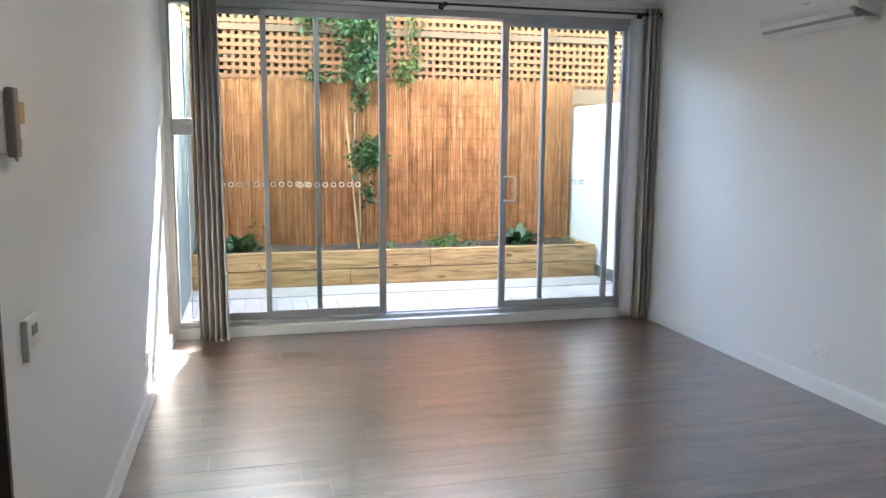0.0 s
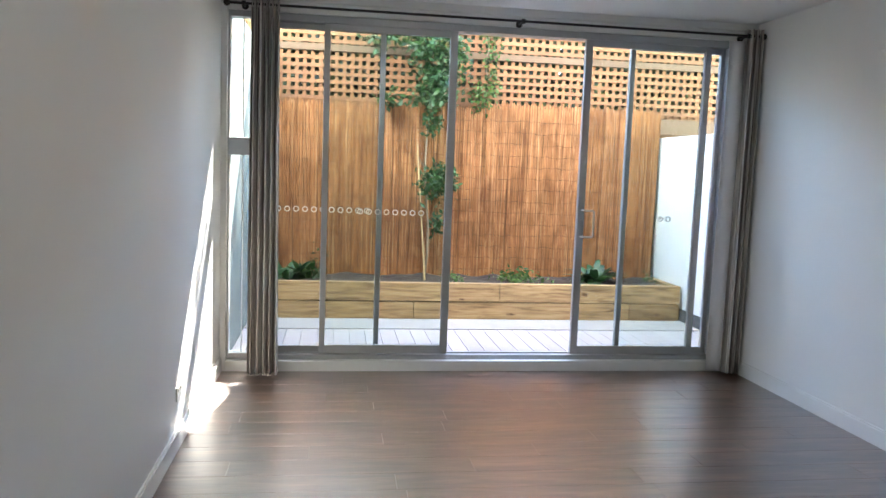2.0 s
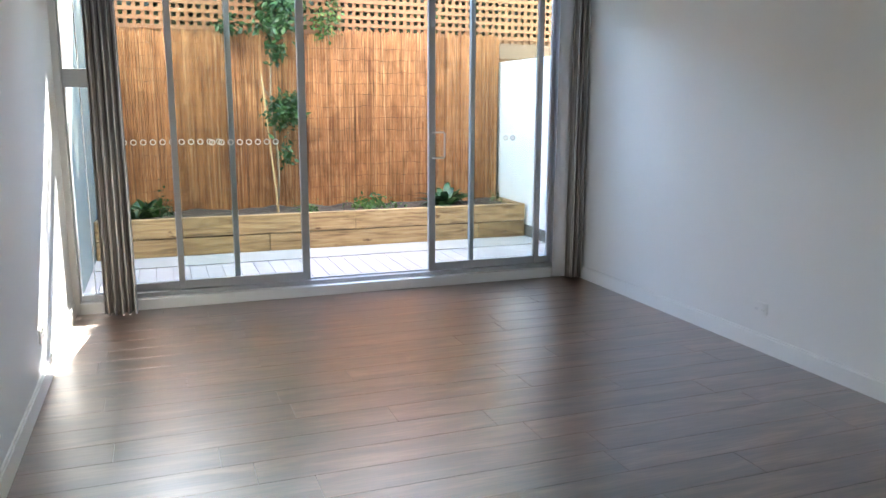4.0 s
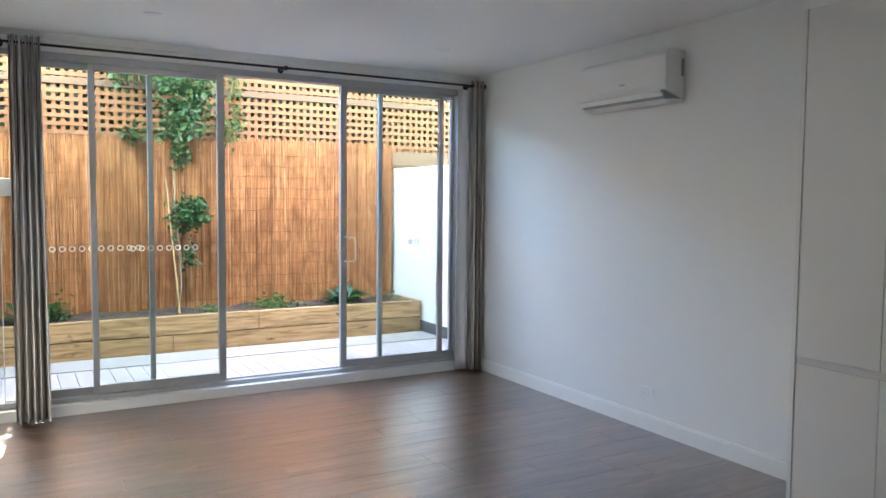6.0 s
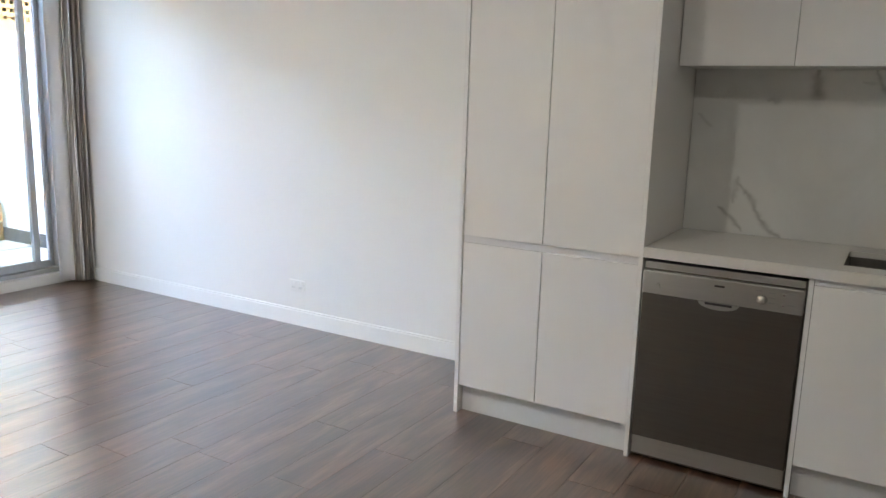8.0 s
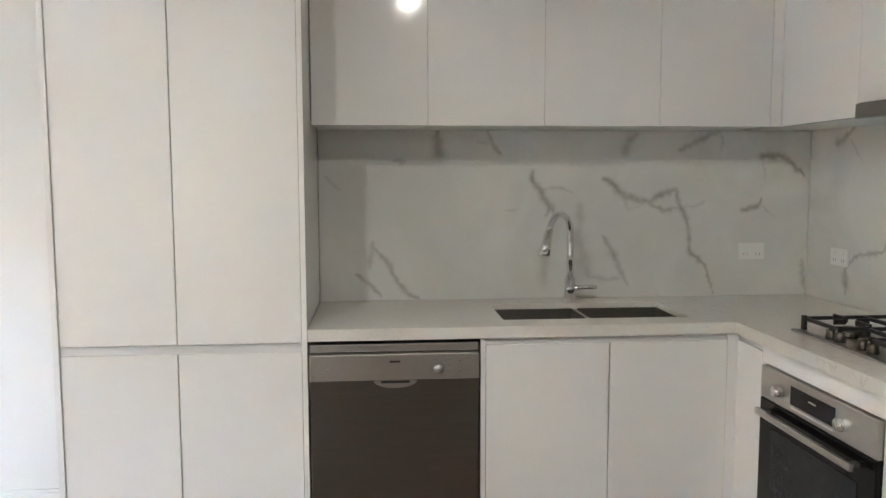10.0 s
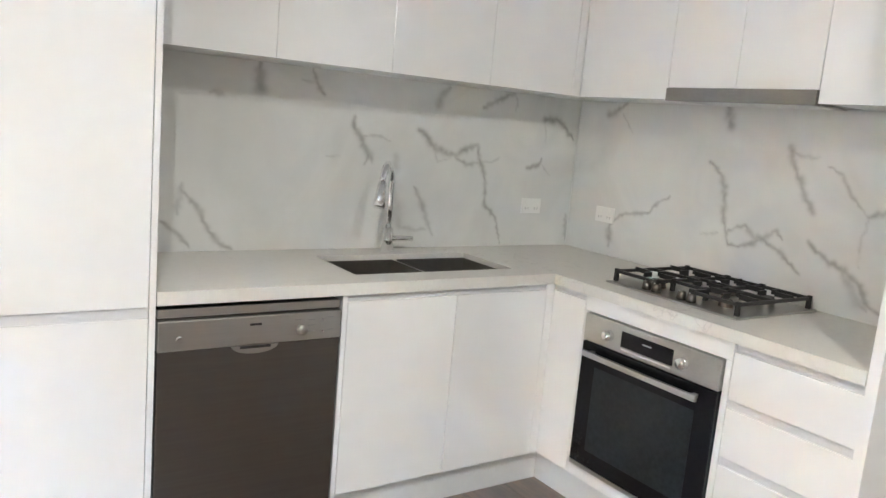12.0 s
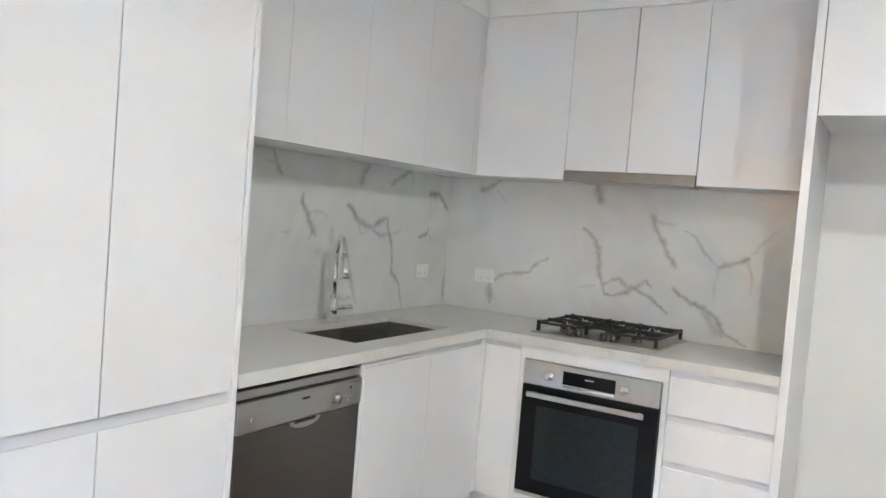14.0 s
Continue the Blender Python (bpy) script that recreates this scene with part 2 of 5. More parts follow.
def glass_material():
    m, nt, _ = nodes_of("clear_glass")
    nt.nodes.remove(nt.nodes["Principled BSDF"])
    t = nt.nodes.new("ShaderNodeBsdfTransparent")
    t.inputs["Color"].default_value = (0.92, 0.95, 0.94, 1)
    g = nt.nodes.new("ShaderNodeBsdfGlossy")
    g.inputs["Roughness"].default_value = 0.01
    f = nt.nodes.new("ShaderNodeFresnel")
    f.inputs["IOR"].default_value = 1.2
    mx = nt.nodes.new("ShaderNodeMixShader")
    link(nt, f.outputs[0], mx.inputs[0])
    link(nt, t.outputs[0], mx.inputs[1])
    link(nt, g.outputs[0], mx.inputs[2])
    link(nt, mx.outputs[0], nt.nodes["Material Output"].inputs["Surface"])
    return m


GLASS = glass_material()


# ---- building blocks ----
def box(bm, x0, x1, y0, y1, z0, z1, bevel=0.0):
    vs = [bm.verts.new((x, y, z)) for z in (z0, z1) for y in (y0, y1) for x in (x0, x1)]
    fs = [bm.faces.new([vs[i] for i in q]) for q in ((0, 2, 3, 1), (4, 5, 7, 6), (0, 1, 5, 4), (2, 6, 7, 3), (0, 4, 6, 2), (1, 3, 7, 5))]
    if bevel:
        es = list({e for f in fs for e in f.edges})
        bmesh.ops.bevel(bm, geom=es, offset=bevel, segments=2, profile=0.6, affect='EDGES')
    return bm


def B(*a, bevel=0.0):
    return box(bmesh.new(), *a, bevel=bevel)


def tube(bm, p, q, r0, r1=None, n=12):
    """A round bar from p to q."""
    p, q = Vector(p), Vector(q)
    m = Matrix.Translation((p + q) / 2) @ (q - p).to_track_quat("Z", "Y").to_matrix().to_4x4()
    bmesh.ops.create_cone(bm, cap_ends=True, segments=n, radius1=r0, radius2=r0 if r1 is None else r1, depth=(q - p).length, matrix=m)
    return bm


def T(p, q, r0, r1=None, n=12):
    return tube(bmesh.new(), p, q, r0, r1, n)


def sweep(points, r, n=10):
    """A round tube along a line of points."""
    bm = bmesh.new()
    pts = [Vector(p) for p in points]
    rings = []
    up = Vector((0.31, 0.92, 0.2))
    for i, p in enumerate(pts):
        d = (pts[min(i + 1, len(pts) - 1)] - pts[max(i - 1, 0)]).normalized()
        a = d.cross(up).normalized()
        b = d.cross(a)
        rad = r(i / (len(pts) - 1)) if callable(r) else r
        rings.append([bm.verts.new(p + rad * (math.cos(k * math.tau / n) * a + math.sin(k * math.tau / n) * b)) for k in range(n)])
    for r0, r1 in zip(rings, rings[1:]):
        for k in range(n):
            bm.faces.new((r0[k], r0[(k + 1) % n], r1[(k + 1) % n], r1[k]))
    bm.faces.new(rings[0][::-1])
    bm.faces.new(rings[-1])
    return bm


def mesh_of(name, bm, material, smooth=False):
    bmesh.ops.recalc_face_normals(bm, faces=bm.faces)
    me = bpy.data.meshes.new(name)
    bm.to_mesh(me)
    bm.free()
    me.materials.append(material)
    if smooth:
        for f in me.polygons:
            f.use_smooth = True
    return me


def part(name, bm, material, parent=None, label="", smooth=False):
    """One mesh object; with a parent, a part of that thing."""
    ob = new(name, mesh_of(name, bm, material, smooth))
    if parent:
        ob.parent = parent
        if not parent.parent:
            ob.matrix_parent_inverse = parent.matrix_basis.inverted()
    return tagged(ob, label)


def thing(name, at, label, category, group="", kind=""):
    ob = new(name)
    ob.matrix_basis = Matrix.Translation(at)
    ob.empty_display_size = 0.05
    return tagged(ob, label, category, group, kind)


def structure(name, bm, material, label, category):
    return tagged(part(name, bm, material), label, category, kind="structure")


# ---- the room: plan in metres ----
LX, RX, RL = -0.45, 3.455, 3.485  # left wall, kitchen side wall, living room side wall
SY, NY = -0.385, 6.34            # kitchen back wall, window wall
HALL_Y, HALL_X = 2.355, -2.4      # where the left wall ends, and the end of the hall
CZ = 2.67
OX0, OX1, OZ = -0.41, 3.40, 2.62  # opening for the glass doors
TH = 0.15

structure("wall_left", B(LX - TH, LX, HALL_Y, NY, 0, CZ), WALL, "white painted plaster wall with a sun patch", "wall")
structure("wall_hall_north", B(HALL_X, LX - TH, HALL_Y, HALL_Y + TH, 0, CZ), WALL, "plaster wall of the unlit hall", "wall")
structure("wall_hall_end", B(HALL_X - TH, HALL_X, SY - TH, HALL_Y + TH, 0, CZ), WALL, "plaster wall closing the dark hall", "wall")
structure("wall_south", B(HALL_X, RX, SY - TH, SY, 0, CZ), WALL, "white painted plaster wall behind the kitchen", "wall")
structure("wall_right", B(RL, RL + TH, 2.4, NY, 0, CZ), WALL, "plain white painted plaster wall", "wall")
structure("wall_kitchen", B(RX, RL + TH, SY - TH, 2.399, 0, CZ), WALL, "white plaster wall behind the sink cabinets", "wall")
nw = bmesh.new()
box(nw, LX - TH, OX0, NY, NY + 0.22, -0.3, CZ)
box(nw, OX1, RL + TH, NY, NY + 0.22, -0.3, CZ)
box(nw, OX0, OX1, NY, NY + 0.22, OZ, CZ)
box(nw, OX0, OX1, NY + 0.02, NY + 0.22, -0.3, -0.002)
structure("wall_north", nw, WALL, "white window wall framing wide glass doors", "wall")
structure("ceiling", B(HALL_X - TH, RL + TH, SY - TH, NY + 0.22, CZ, CZ + 0.2), CEIL, "flat white painted plaster ceiling", "ceiling")
FLOOR = structure("floor", B(HALL_X - TH, RL + TH, SY - TH, NY + 0.019, -0.2, -0.012), DARK_SLOT, "dark brown wood-look laminate plank floor", "floor")
structure("bulkhead_sink", B(3.135, RX - 0.002, SY + 0.002, 1.766, 2.412, CZ - 0.002), WALL, "plastered bulkhead over the wall cabinets", "bulkhead")
structure("bulkhead_hob", B(0.72, 3.133, SY + 0.002, -0.067, 2.412, CZ - 0.002), WALL, "plastered bulkhead over the hob cabinets", "bulkhead")
structure("bulkhead_pantry", B(2.85, RX - 0.002, 1.768, 2.615, 2.412, CZ - 0.002), WALL, "plastered bulkhead over the pantry", "bulkhead")


def skirting(name, x0, x1, y0, y1, face):
    bm = bmesh.new()
    box(bm, x0, x1, y0, y1, 0.0, 0.094)
    dx0, dx1 = (0.006, 0) if face == "-x" else (0, 0.006) if face == "+x" else (0, 0)
    box(bm, x0 + dx0, x1 - dx1, y0, y1, 0.094, 0.106)
    return structure(name, bm, TRIM, "white gloss skirting board", "baseboard")


skirting("baseboard_right", RL - 0.016, RL - 0.001, 2.63, NY - 0.002, "-x")
skirting("baseboard_left", LX + 0.001, LX + 0.016, HALL_Y + 0.002, NY - 0.002, "+x")

# ---- glass doors ----
FY = NY + 0.05                    # inner face of the fixed frame
sill = structure("window_sill", B(OX0 + 0.002, OX1 - 0.002, NY - 0.006, FY + 0.13, 0.0, 0.078, bevel=0.004), TRIM, "white painted raised door sill", "sill")
structure("trim_head", B(OX0 + 0.002, OX1 - 0.002, NY + 0.03, FY + 0.10, 2.545, OZ - 0.002, bevel=0.003), TRIM, "white painted head board over the doors", "trim")
structure("trim_jamb", B(3.335, OX1 - 0.002, NY + 0.01, FY + 0.10, 0.08, 2.543, bevel=0.003), TRIM, "white painted jamb board", "trim")
win = thing("window_1", (1.5, FY, 0.08), "wide grey aluminium sliding glass doors, half open", "glass door", kind="structure")


def frame_rect(x0, x1, z0, z1, y0, y1, w_l, w_r, w_b, w_t, parent, pane=True, names=("stile", "rail")):
    """An aluminium frame of two stiles and two rails round one pane."""
    for a, b in ((x0, x0 + w_l), (x1 - w_r, x1)):
        part(names[0], B(a, b, y0, y1, z0, z1, bevel=0.004), ALU, parent)
    for a, b in ((z0, z0 + w_b), (z1 - w_t, z1)):
        part(names[1], B(x0 + w_l, x1 - w_r, y0 + 0.003, y1 - 0.003, a, b, bevel=0.003), ALU, parent)
    if pane:
        ym = (y0 + y1) / 2
        p = part("pane", B(x0 + w_l, x1 - w_r, ym - 0.003, ym + 0.003, z0 + w_b, z1 - w_t), GLASS, parent, "clear glass pane")
        p.visible_shadow = False


ZB, ZT = 0.08, 2.543
part("track", B(-0.17, 3.333, FY - 0.005, FY + 0.115, ZB, ZB + 0.032, bevel=0.003), ALU, win, "grey aluminium floor track")
part("track_groove", B(-0.16, 3.32, FY + 0.052, FY + 0.058, ZB + 0.032, ZB + 0.042), ALU, win)
part("head_track", B(-0.17, 3.333, FY - 0.005, FY + 0.115, ZT - 0.05, ZT, bevel=0.003), ALU, win)
part("jamb_frame", B(3.295, 3.333, FY, FY + 0.11, ZB + 0.032, ZT - 0.05, bevel=0.003), ALU, win)
part("jamb_frame", B(-0.17, -0.135, FY, FY + 0.11, ZB + 0.032, ZT - 0.05, bevel=0.003), ALU, win)
z0, z1 = ZB + 0.033, ZT - 0.051
frame_rect(-0.134, 0.69, z0, z1, FY + 0.065, FY + 0.105, 0.03, 0.038, 0.05, 0.04, win, names=("fixed_stile", "fixed_rail"))
frame_rect(2.54, 3.294, z0, z1, FY + 0.065, FY + 0.105, 0.038, 0.03, 0.05, 0.04, win, names=("fixed_stile", "fixed_rail"))
leaf_l = thing("sliding_door", (0.74, FY, z0), "grey aluminium sliding glass door slid partly open", "sliding door", "sliding glass doors")
frame_rect(0.25, 1.205, z0 + 0.006, z1, FY + 0.008, FY + 0.046, 0.042, 0.055, 0.06, 0.045, leaf_l)
leaf_r = thing("sliding_door", (2.66, FY, z0), "grey aluminium sliding glass door with a pull handle", "sliding door", "sliding glass doors")
frame_rect(2.165, 3.155, z0 + 0.006, z1, FY + 0.008, FY + 0.046, 0.055, 0.045, 0.06, 0.045, leaf_r)
hz = 1.13
part("pull_handle", sweep([(2.197, FY + 0.008, hz + 0.10), (2.197, FY - 0.030, hz + 0.10), (2.225, FY - 0.038, hz + 0.10), (2.272, FY - 0.038, hz + 0.10),
                           (2.280, FY - 0.038, hz + 0.09), (2.280, FY - 0.038, hz - 0.09), (2.272, FY - 0.038, hz - 0.10), (2.225, FY - 0.038, hz - 0.10), (2.197, FY - 0.030, hz - 0.10), (2.197, FY + 0.008, hz - 0.10)], 0.007), STEEL, leaf_r, "brushed metal pull handle", True)


def ring(x, y, z, r0, r1):
    bm = bmesh.new()
    n = 16
    va = [[bm.verts.new((x + r * math.cos(k * math.tau / n), yy, z + r * math.sin(k * math.tau / n))) for k in range(n)] for r, yy in ((r0, y), (r1, y), (r1, y - 0.0008), (r0, y - 0.0008))]
    for a in range(4):
        for k in range(n):
            bm.faces.new((va[a][k], va[a][(k + 1) % n], va[(a + 1) % 4][(k + 1) % n], va[(a + 1) % 4][k]))
    return bm


STICKER, st_nt, st_b = nodes_of("frosted_white_sticker")
st_n = noise_node(st_nt, 80)
link(st_nt, ramp(st_nt, st_n.outputs["Fac"], [(0.3, (0.84, 0.80, 0.72)), (0.7, (0.9, 0.87, 0.8))]).outputs["Color"], st_b.inputs["Base Color"])
st_t = st_nt.nodes.new("ShaderNodeBsdfTranslucent")
st_m = st_nt.nodes.new("ShaderNodeMixShader")
st_m.inputs[0].default_value = 0.6
link(st_nt, st_b.outputs[0], st_m.inputs[1])
link(st_nt, st_t.outputs[0], st_m.inputs[2])
link(st_nt, st_m.outputs[0], st_nt.nodes["Material Output"].inputs["Surface"])
for i in range(11):
    part("safety_ring", ring(-0.06 + 0.064 * i, FY + 0.081, 1.175, 0.014, 0.022), STICKER, win, "white ring safety sticker")
for i in range(8):
    part("safety_ring", ring(0.53 + 0.064 * i, FY + 0.023, 1.172, 0.014, 0.022), STICKER, leaf_l, "white ring safety sticker")
for i in range(2):
    part("safety_ring", ring(2.86 + 0.064 * i, FY + 0.081, 1.175, 0.014, 0.022), STICKER, win, "white ring safety sticker")

# narrow sidelight behind the curtain
side = thing("window_2", (-0.29, FY, 0.08), "narrow pale aluminium sidelight beside the curtain", "window", kind="structure")
for a, b in ((-0.408, -0.397), (-0.20, -0.171)):
    part("stile", B(a, b, FY, FY + 0.11, ZB, ZT, bevel=0.003), ALU, side)
part("mullion", B(-0.312, -0.306, FY + 0.045, FY + 0.062, ZB + 0.04, ZT - 0.04), ALU, side)
for a, b in ((ZB, ZB + 0.04), (1.55, 1.67), (ZT - 0.04, ZT)):
    part("rail", B(-0.397, -0.20, FY + 0.004, FY + 0.106, a, b, bevel=0.003), ALU, side)
for a, b in ((ZB + 0.04, 1.55), (1.67, ZT - 0.04)):
    for c, d in ((-0.397, -0.313), (-0.305, -0.20)):
        p = part("pane", B(c, d, FY + 0.05, FY + 0.056, a, b), GLASS, side, "clear glass pane")
        p.visible_shadow = False

# ---- curtains ----
ROD_Y, ROD_Z = 6.235, 2.562
rod = thing("curtain_rod", (1.5, ROD_Y, ROD_Z), "thin black metal curtain rod with ball finials", "curtain rod")
part("pole", T((LX + 0.05, ROD_Y, ROD_Z), (3.465, ROD_Y, ROD_Z), 0.009), BLACK_METAL, rod, smooth=True)
for x in (LX + 0.05, 3.470):
    bm = bmesh.new()
    bmesh.ops.create_uvsphere(bm, u_segments=16, v_segments=10, radius=0.024, matrix=Matrix.Translation((x, ROD_Y, ROD_Z)))
    part("finial", bm, BLACK_METAL, rod, smooth=True)
for x in (LX + 0.16, 1.64, 3.355):
    br = bmesh.new()
    tube(br, (x, ROD_Y, ROD_Z), (x, NY + 0.029 if 0 < x < 3.39 else NY - 0.001, ROD_Z), 0.007)
    tube(br, (x - 0.012, ROD_Y, ROD_Z), (x + 0.012, ROD_Y, ROD_Z), 0.018)
    tube(br, (x, NY + 0.02 if 0 < x < 3.39 else NY - 0.008, ROD_Z), (x, NY + 0.029 if 0 < x < 3.39 else NY - 0.001, ROD_Z), 0.024)
    part("bracket", br, BLACK_METAL, rod)


def drape(x0, x1, folds, depth, z0, z1, flare, y=ROD_Y, thick=0.004, lean=0.0):
    """Hanging cloth in soft folds, a little wider at the hem."""
    bm = bmesh.new()
    nu, nv = folds * 14, 24
    grid = []
    for s in (0, 1):
        rows = []
        for j in range(nv + 1):
            v = j / nv
            row = []
            for i in range(nu + 1):
                u = i / nu
                wob = 0.25 * noise.noise(Vector((u * 3.1, v * 1.7, x0)))
                mid = (x0 + x1) / 2
                x = mid + (x0 + (x1 - x0) * u - mid) * (1 + flare * (1 - v)) + lean * (1 - v)
                yy = y + depth * math.sin((u * folds + wob * 0.4) * math.tau) * (0.75 + 0.25 * (1 - v)) + s * thick
                row.append(bm.verts.new((x, yy, z0 + (z1 - z0) * v)))
            rows.append(row)
        grid.append(rows)
    for s in (0, 1):
        for j in range(nv):
            for i in range(nu):
                bm.faces.new((grid[s][j][i], grid[s][j][i + 1], grid[s][j + 1][i + 1], grid[s][j + 1][i]))
    for j in range(nv):
        for i in (0, nu):
            bm.faces.new((grid[0][j][i], grid[0][j + 1][i], grid[1][j + 1][i], grid[1][j][i]))
    for i in range(nu):
        for j in (0, nv):
            bm.faces.new((grid[0][j][i], grid[0][j][i + 1], grid[1][j][i + 1], grid[1][j][i]))
    return bm


for nm, x0, x1, lean in (("left", -0.240, -0.050, 0.005), ("right", 3.348, 3.462, -0.005)):
    cu = thing("curtain", ((x0 + x1) / 2, ROD_Y, 0.012), "taupe eyelet curtain drawn open in tight folds", "curtain", "pair of curtains")
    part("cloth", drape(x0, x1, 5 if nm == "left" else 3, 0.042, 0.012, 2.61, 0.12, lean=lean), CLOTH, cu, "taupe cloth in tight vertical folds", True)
    n = 5 if nm == "left" else 3
    for k in range(n * 2):
        x = x0 + (x1 - x0) * (k + 0.5) / (n * 2)
        bm = bmesh.new()
        bmesh.ops.create_cone(bm, cap_ends=False, segments=14, radius1=0.022, radius2=0.022, depth=0.006, matrix=Matrix.Translation((x, ROD_Y, ROD_Z)) @ Matrix.Rotation(math.pi / 2, 4, 'Y'))
        part("eyelet", bm, STEEL, cu, "metal eyelet ring")
    if nm == "right":
        part("lining", drape(3.236, 3.362, 1, 0.012, 0.014, 2.53, 0.10, y=ROD_Y + 0.055), LINING, cu, "white curtain lining turned outward", True)

# ---- fixtures of the living room ----
ac = thing("air_conditioner", (3.42, 4.355, 2.195), "white wall-mounted split air conditioner with closed louvre", "air conditioner")
AY0, AY1 = 3.905, 4.72
prof = [(RL - 0.002, 2.206), (RL - 0.002, 2.506), (3.357, 2.506), (3.33, 2.494), (3.32, 2.471), (3.318, 2.291), (3.334, 2.251)]


def extruded(profile, y0, y1, bevel=0.0):
    bm = bmesh.new()
    a = [bm.verts.new((x, y0, z)) for x, z in profile]
    b = [bm.verts.new((x, y1, z)) for x, z in profile]
    bm.faces.new(a)
    bm.faces.new(b[::-1])
    for i in range(len(a)):
        j = (i + 1) % len(a)
        bm.faces.new((a[i], b[i], b[j], a[j]))
    return bm


part("housing", extruded(prof, AY0, AY1), WHITE_PLASTIC, ac)
part("louvre", extruded([(3.300, 2.252), (3.297, 2.240), (3.352, 2.198), (3.417, 2.180), (3.42, 2.190), (3.357, 2.210)], AY0 + 0.03, AY1 + 0.01), WHITE_PLASTIC, ac, "white air flap")
part("outlet_slot", B(3.328, 3.472, AY0 + 0.02, AY1 - 0.02, 2.2, 2.256), GREY_PLASTIC, ac, "dark air outlet slot")
part("underside", extruded([(3.372, 2.186), (RL - 0.002, 2.186), (RL - 0.002, 2.205), (3.372, 2.201)], AY0 + 0.004, AY1 - 0.004), WHITE_PLASTIC, ac)
part("side_grip", B(3.452, 3.478, AY0 - 0.003, AY0 + 0.002, 2.346, 2.456, bevel=0.002), GREY_PLASTIC, ac)
part("badge", B(3.317, 3.319, 4.27, 4.32, 2.321, 2.328), GREY_PLASTIC, ac)


def wall_socket(name, origin, axis, label):
    """A double outlet plate; axis is the wall normal."""
    ob = thing(name, origin, label, "power outlet", "power outlets")
    ox, oy, oz = origin

    def bx(a0, a1, d0, d1, z0, z1, bevel=0.0):
        if axis == "-x":
            return B(ox - d1, ox - d0, oy + a0, oy + a1, oz + z0, oz + z1, bevel=bevel)
        if axis == "+x":
            return B(ox + d0, ox + d1, oy + a0, oy + a1, oz + z0, oz + z1, bevel=bevel)
        return B(ox + a0, ox + a1, oy + d0, oy + d1, oz + z0, oz + z1, bevel=bevel)
    part("plate", bx(-0.058, 0.058, 0.001, 0.010, -0.036, 0.036, 0.003), WHITE_PLASTIC, ob)
    for s in (-0.028, 0.028):
        part("rocker", bx(s - 0.007, s + 0.007, 0.010, 0.014, 0.012, 0.026, 0.001), WHITE_PLASTIC, ob)
        for k in (-0.008, 0.008):
            part("pin_slot", bx(s + k - 0.0015, s + k + 0.0015, 0.0098, 0.0106, -0.018, -0.006), GREY_PLASTIC, ob)
    return ob


wall_socket("power_outlet", (RL, 4.155, 0.26), "-x", "white double power outlet low on the wall")
wall_socket("power_outlet", (LX, 4.86, 0.29), "+x", "white double power outlet near the sunlit skirting")

ic = thing("intercom_handset", (LX, 2.53, 1.55), "white wall intercom with a hanging grey handset", "intercom")
part("base_plate", B(LX + 0.001, LX + 0.018, 2.435, 2.63, 1.478, 1.630, bevel=0.004), WHITE_PLASTIC, ic)
part("handset", B(LX + 0.018, LX + 0.042, 2.428, 2.475, 1.468, 1.640, bevel=0.008), HANDSET, ic, "grey handset in its cradle")
part("speaker_panel", B(LX + 0.018, LX + 0.022, 2.535, 2.595, 1.555, 1.61, bevel=0.001), STAKE, ic, "beige label panel")
part("call_button", B(LX + 0.018, LX + 0.025, 2.545, 2.575, 1.497, 1.517, bevel=0.001), WHITE_PLASTIC, ic)
part("cord", sweep([(LX + 0.035, 2.452, 1.473), (LX + 0.03, 2.468, 1.460), (LX + 0.02, 2.494, 1.464), (LX + 0.012, 2.515, 1.48)], 0.003, 6), GREY_PLASTIC, ic)

sw = thing("light_switch", (LX, 2.56, 1.0), "white light switch plate on the wall", "light switch")
part("plate", B(LX + 0.001, LX + 0.012, 2.515, 2.63, 0.963, 1.04, bevel=0.003), WHITE_PLASTIC, sw)
for y in (2.56, 2.592):
    part("rocker", B(LX + 0.012, LX + 0.017, y, y + 0.014, 0.988, 1.016, bevel=0.001), GREY_PLASTIC, sw)
part("key_strip", B(LX + 0.001, LX + 0.016, 2.500, 2.513, 0.93, 1.04, bevel=0.002), GREY_PLASTIC, sw, "narrow grey edge strip")


FILL_GLOW = bpy.data.materials.new("fill_lamp_lens")
FILL_GLOW.use_nodes = True
FILL_GLOW.node_tree.nodes["Principled BSDF"].inputs["Emission Color"].default_value = (1.0, 0.93, 0.84, 1)
FILL_GLOW.node_tree.nodes["Principled BSDF"].inputs["Emission Strength"].default_value = 0.3


def downlight(x, y, watts=0.0):
    ob = thing("downlight", (x, y, CZ), "unseen fill lamp added in the form of a ceiling downlight" if watts else "small round recessed white ceiling downlight, unlit", "downlight", "ceiling downlights")
    if watts:
        lamp = new("fill_lamp", bpy.data.lights.new("fill_lamp", 'AREA'))
        lamp.data.shape, lamp.data.size, lamp.data.energy, lamp.data.color = 'DISK', 0.09, watts, (1.0, 0.95, 0.88)
        lamp.matrix_basis = Matrix.Translation((x, y, CZ - 0.012))
    bm = bmesh.new()
    tube(bm, (x, y, CZ - 0.006), (x, y, CZ - 0.0005), 0.050, 0.054, 28)
    part("trim_ring", bm, WHITE_PLASTIC, ob)
    bm = bmesh.new()
    tube(bm, (x, y, CZ - 0.0075), (x, y, CZ - 0.0055), 0.034, 0.034, 24)
    part("lens", bm, FILL_GLOW if watts else LINING, ob)


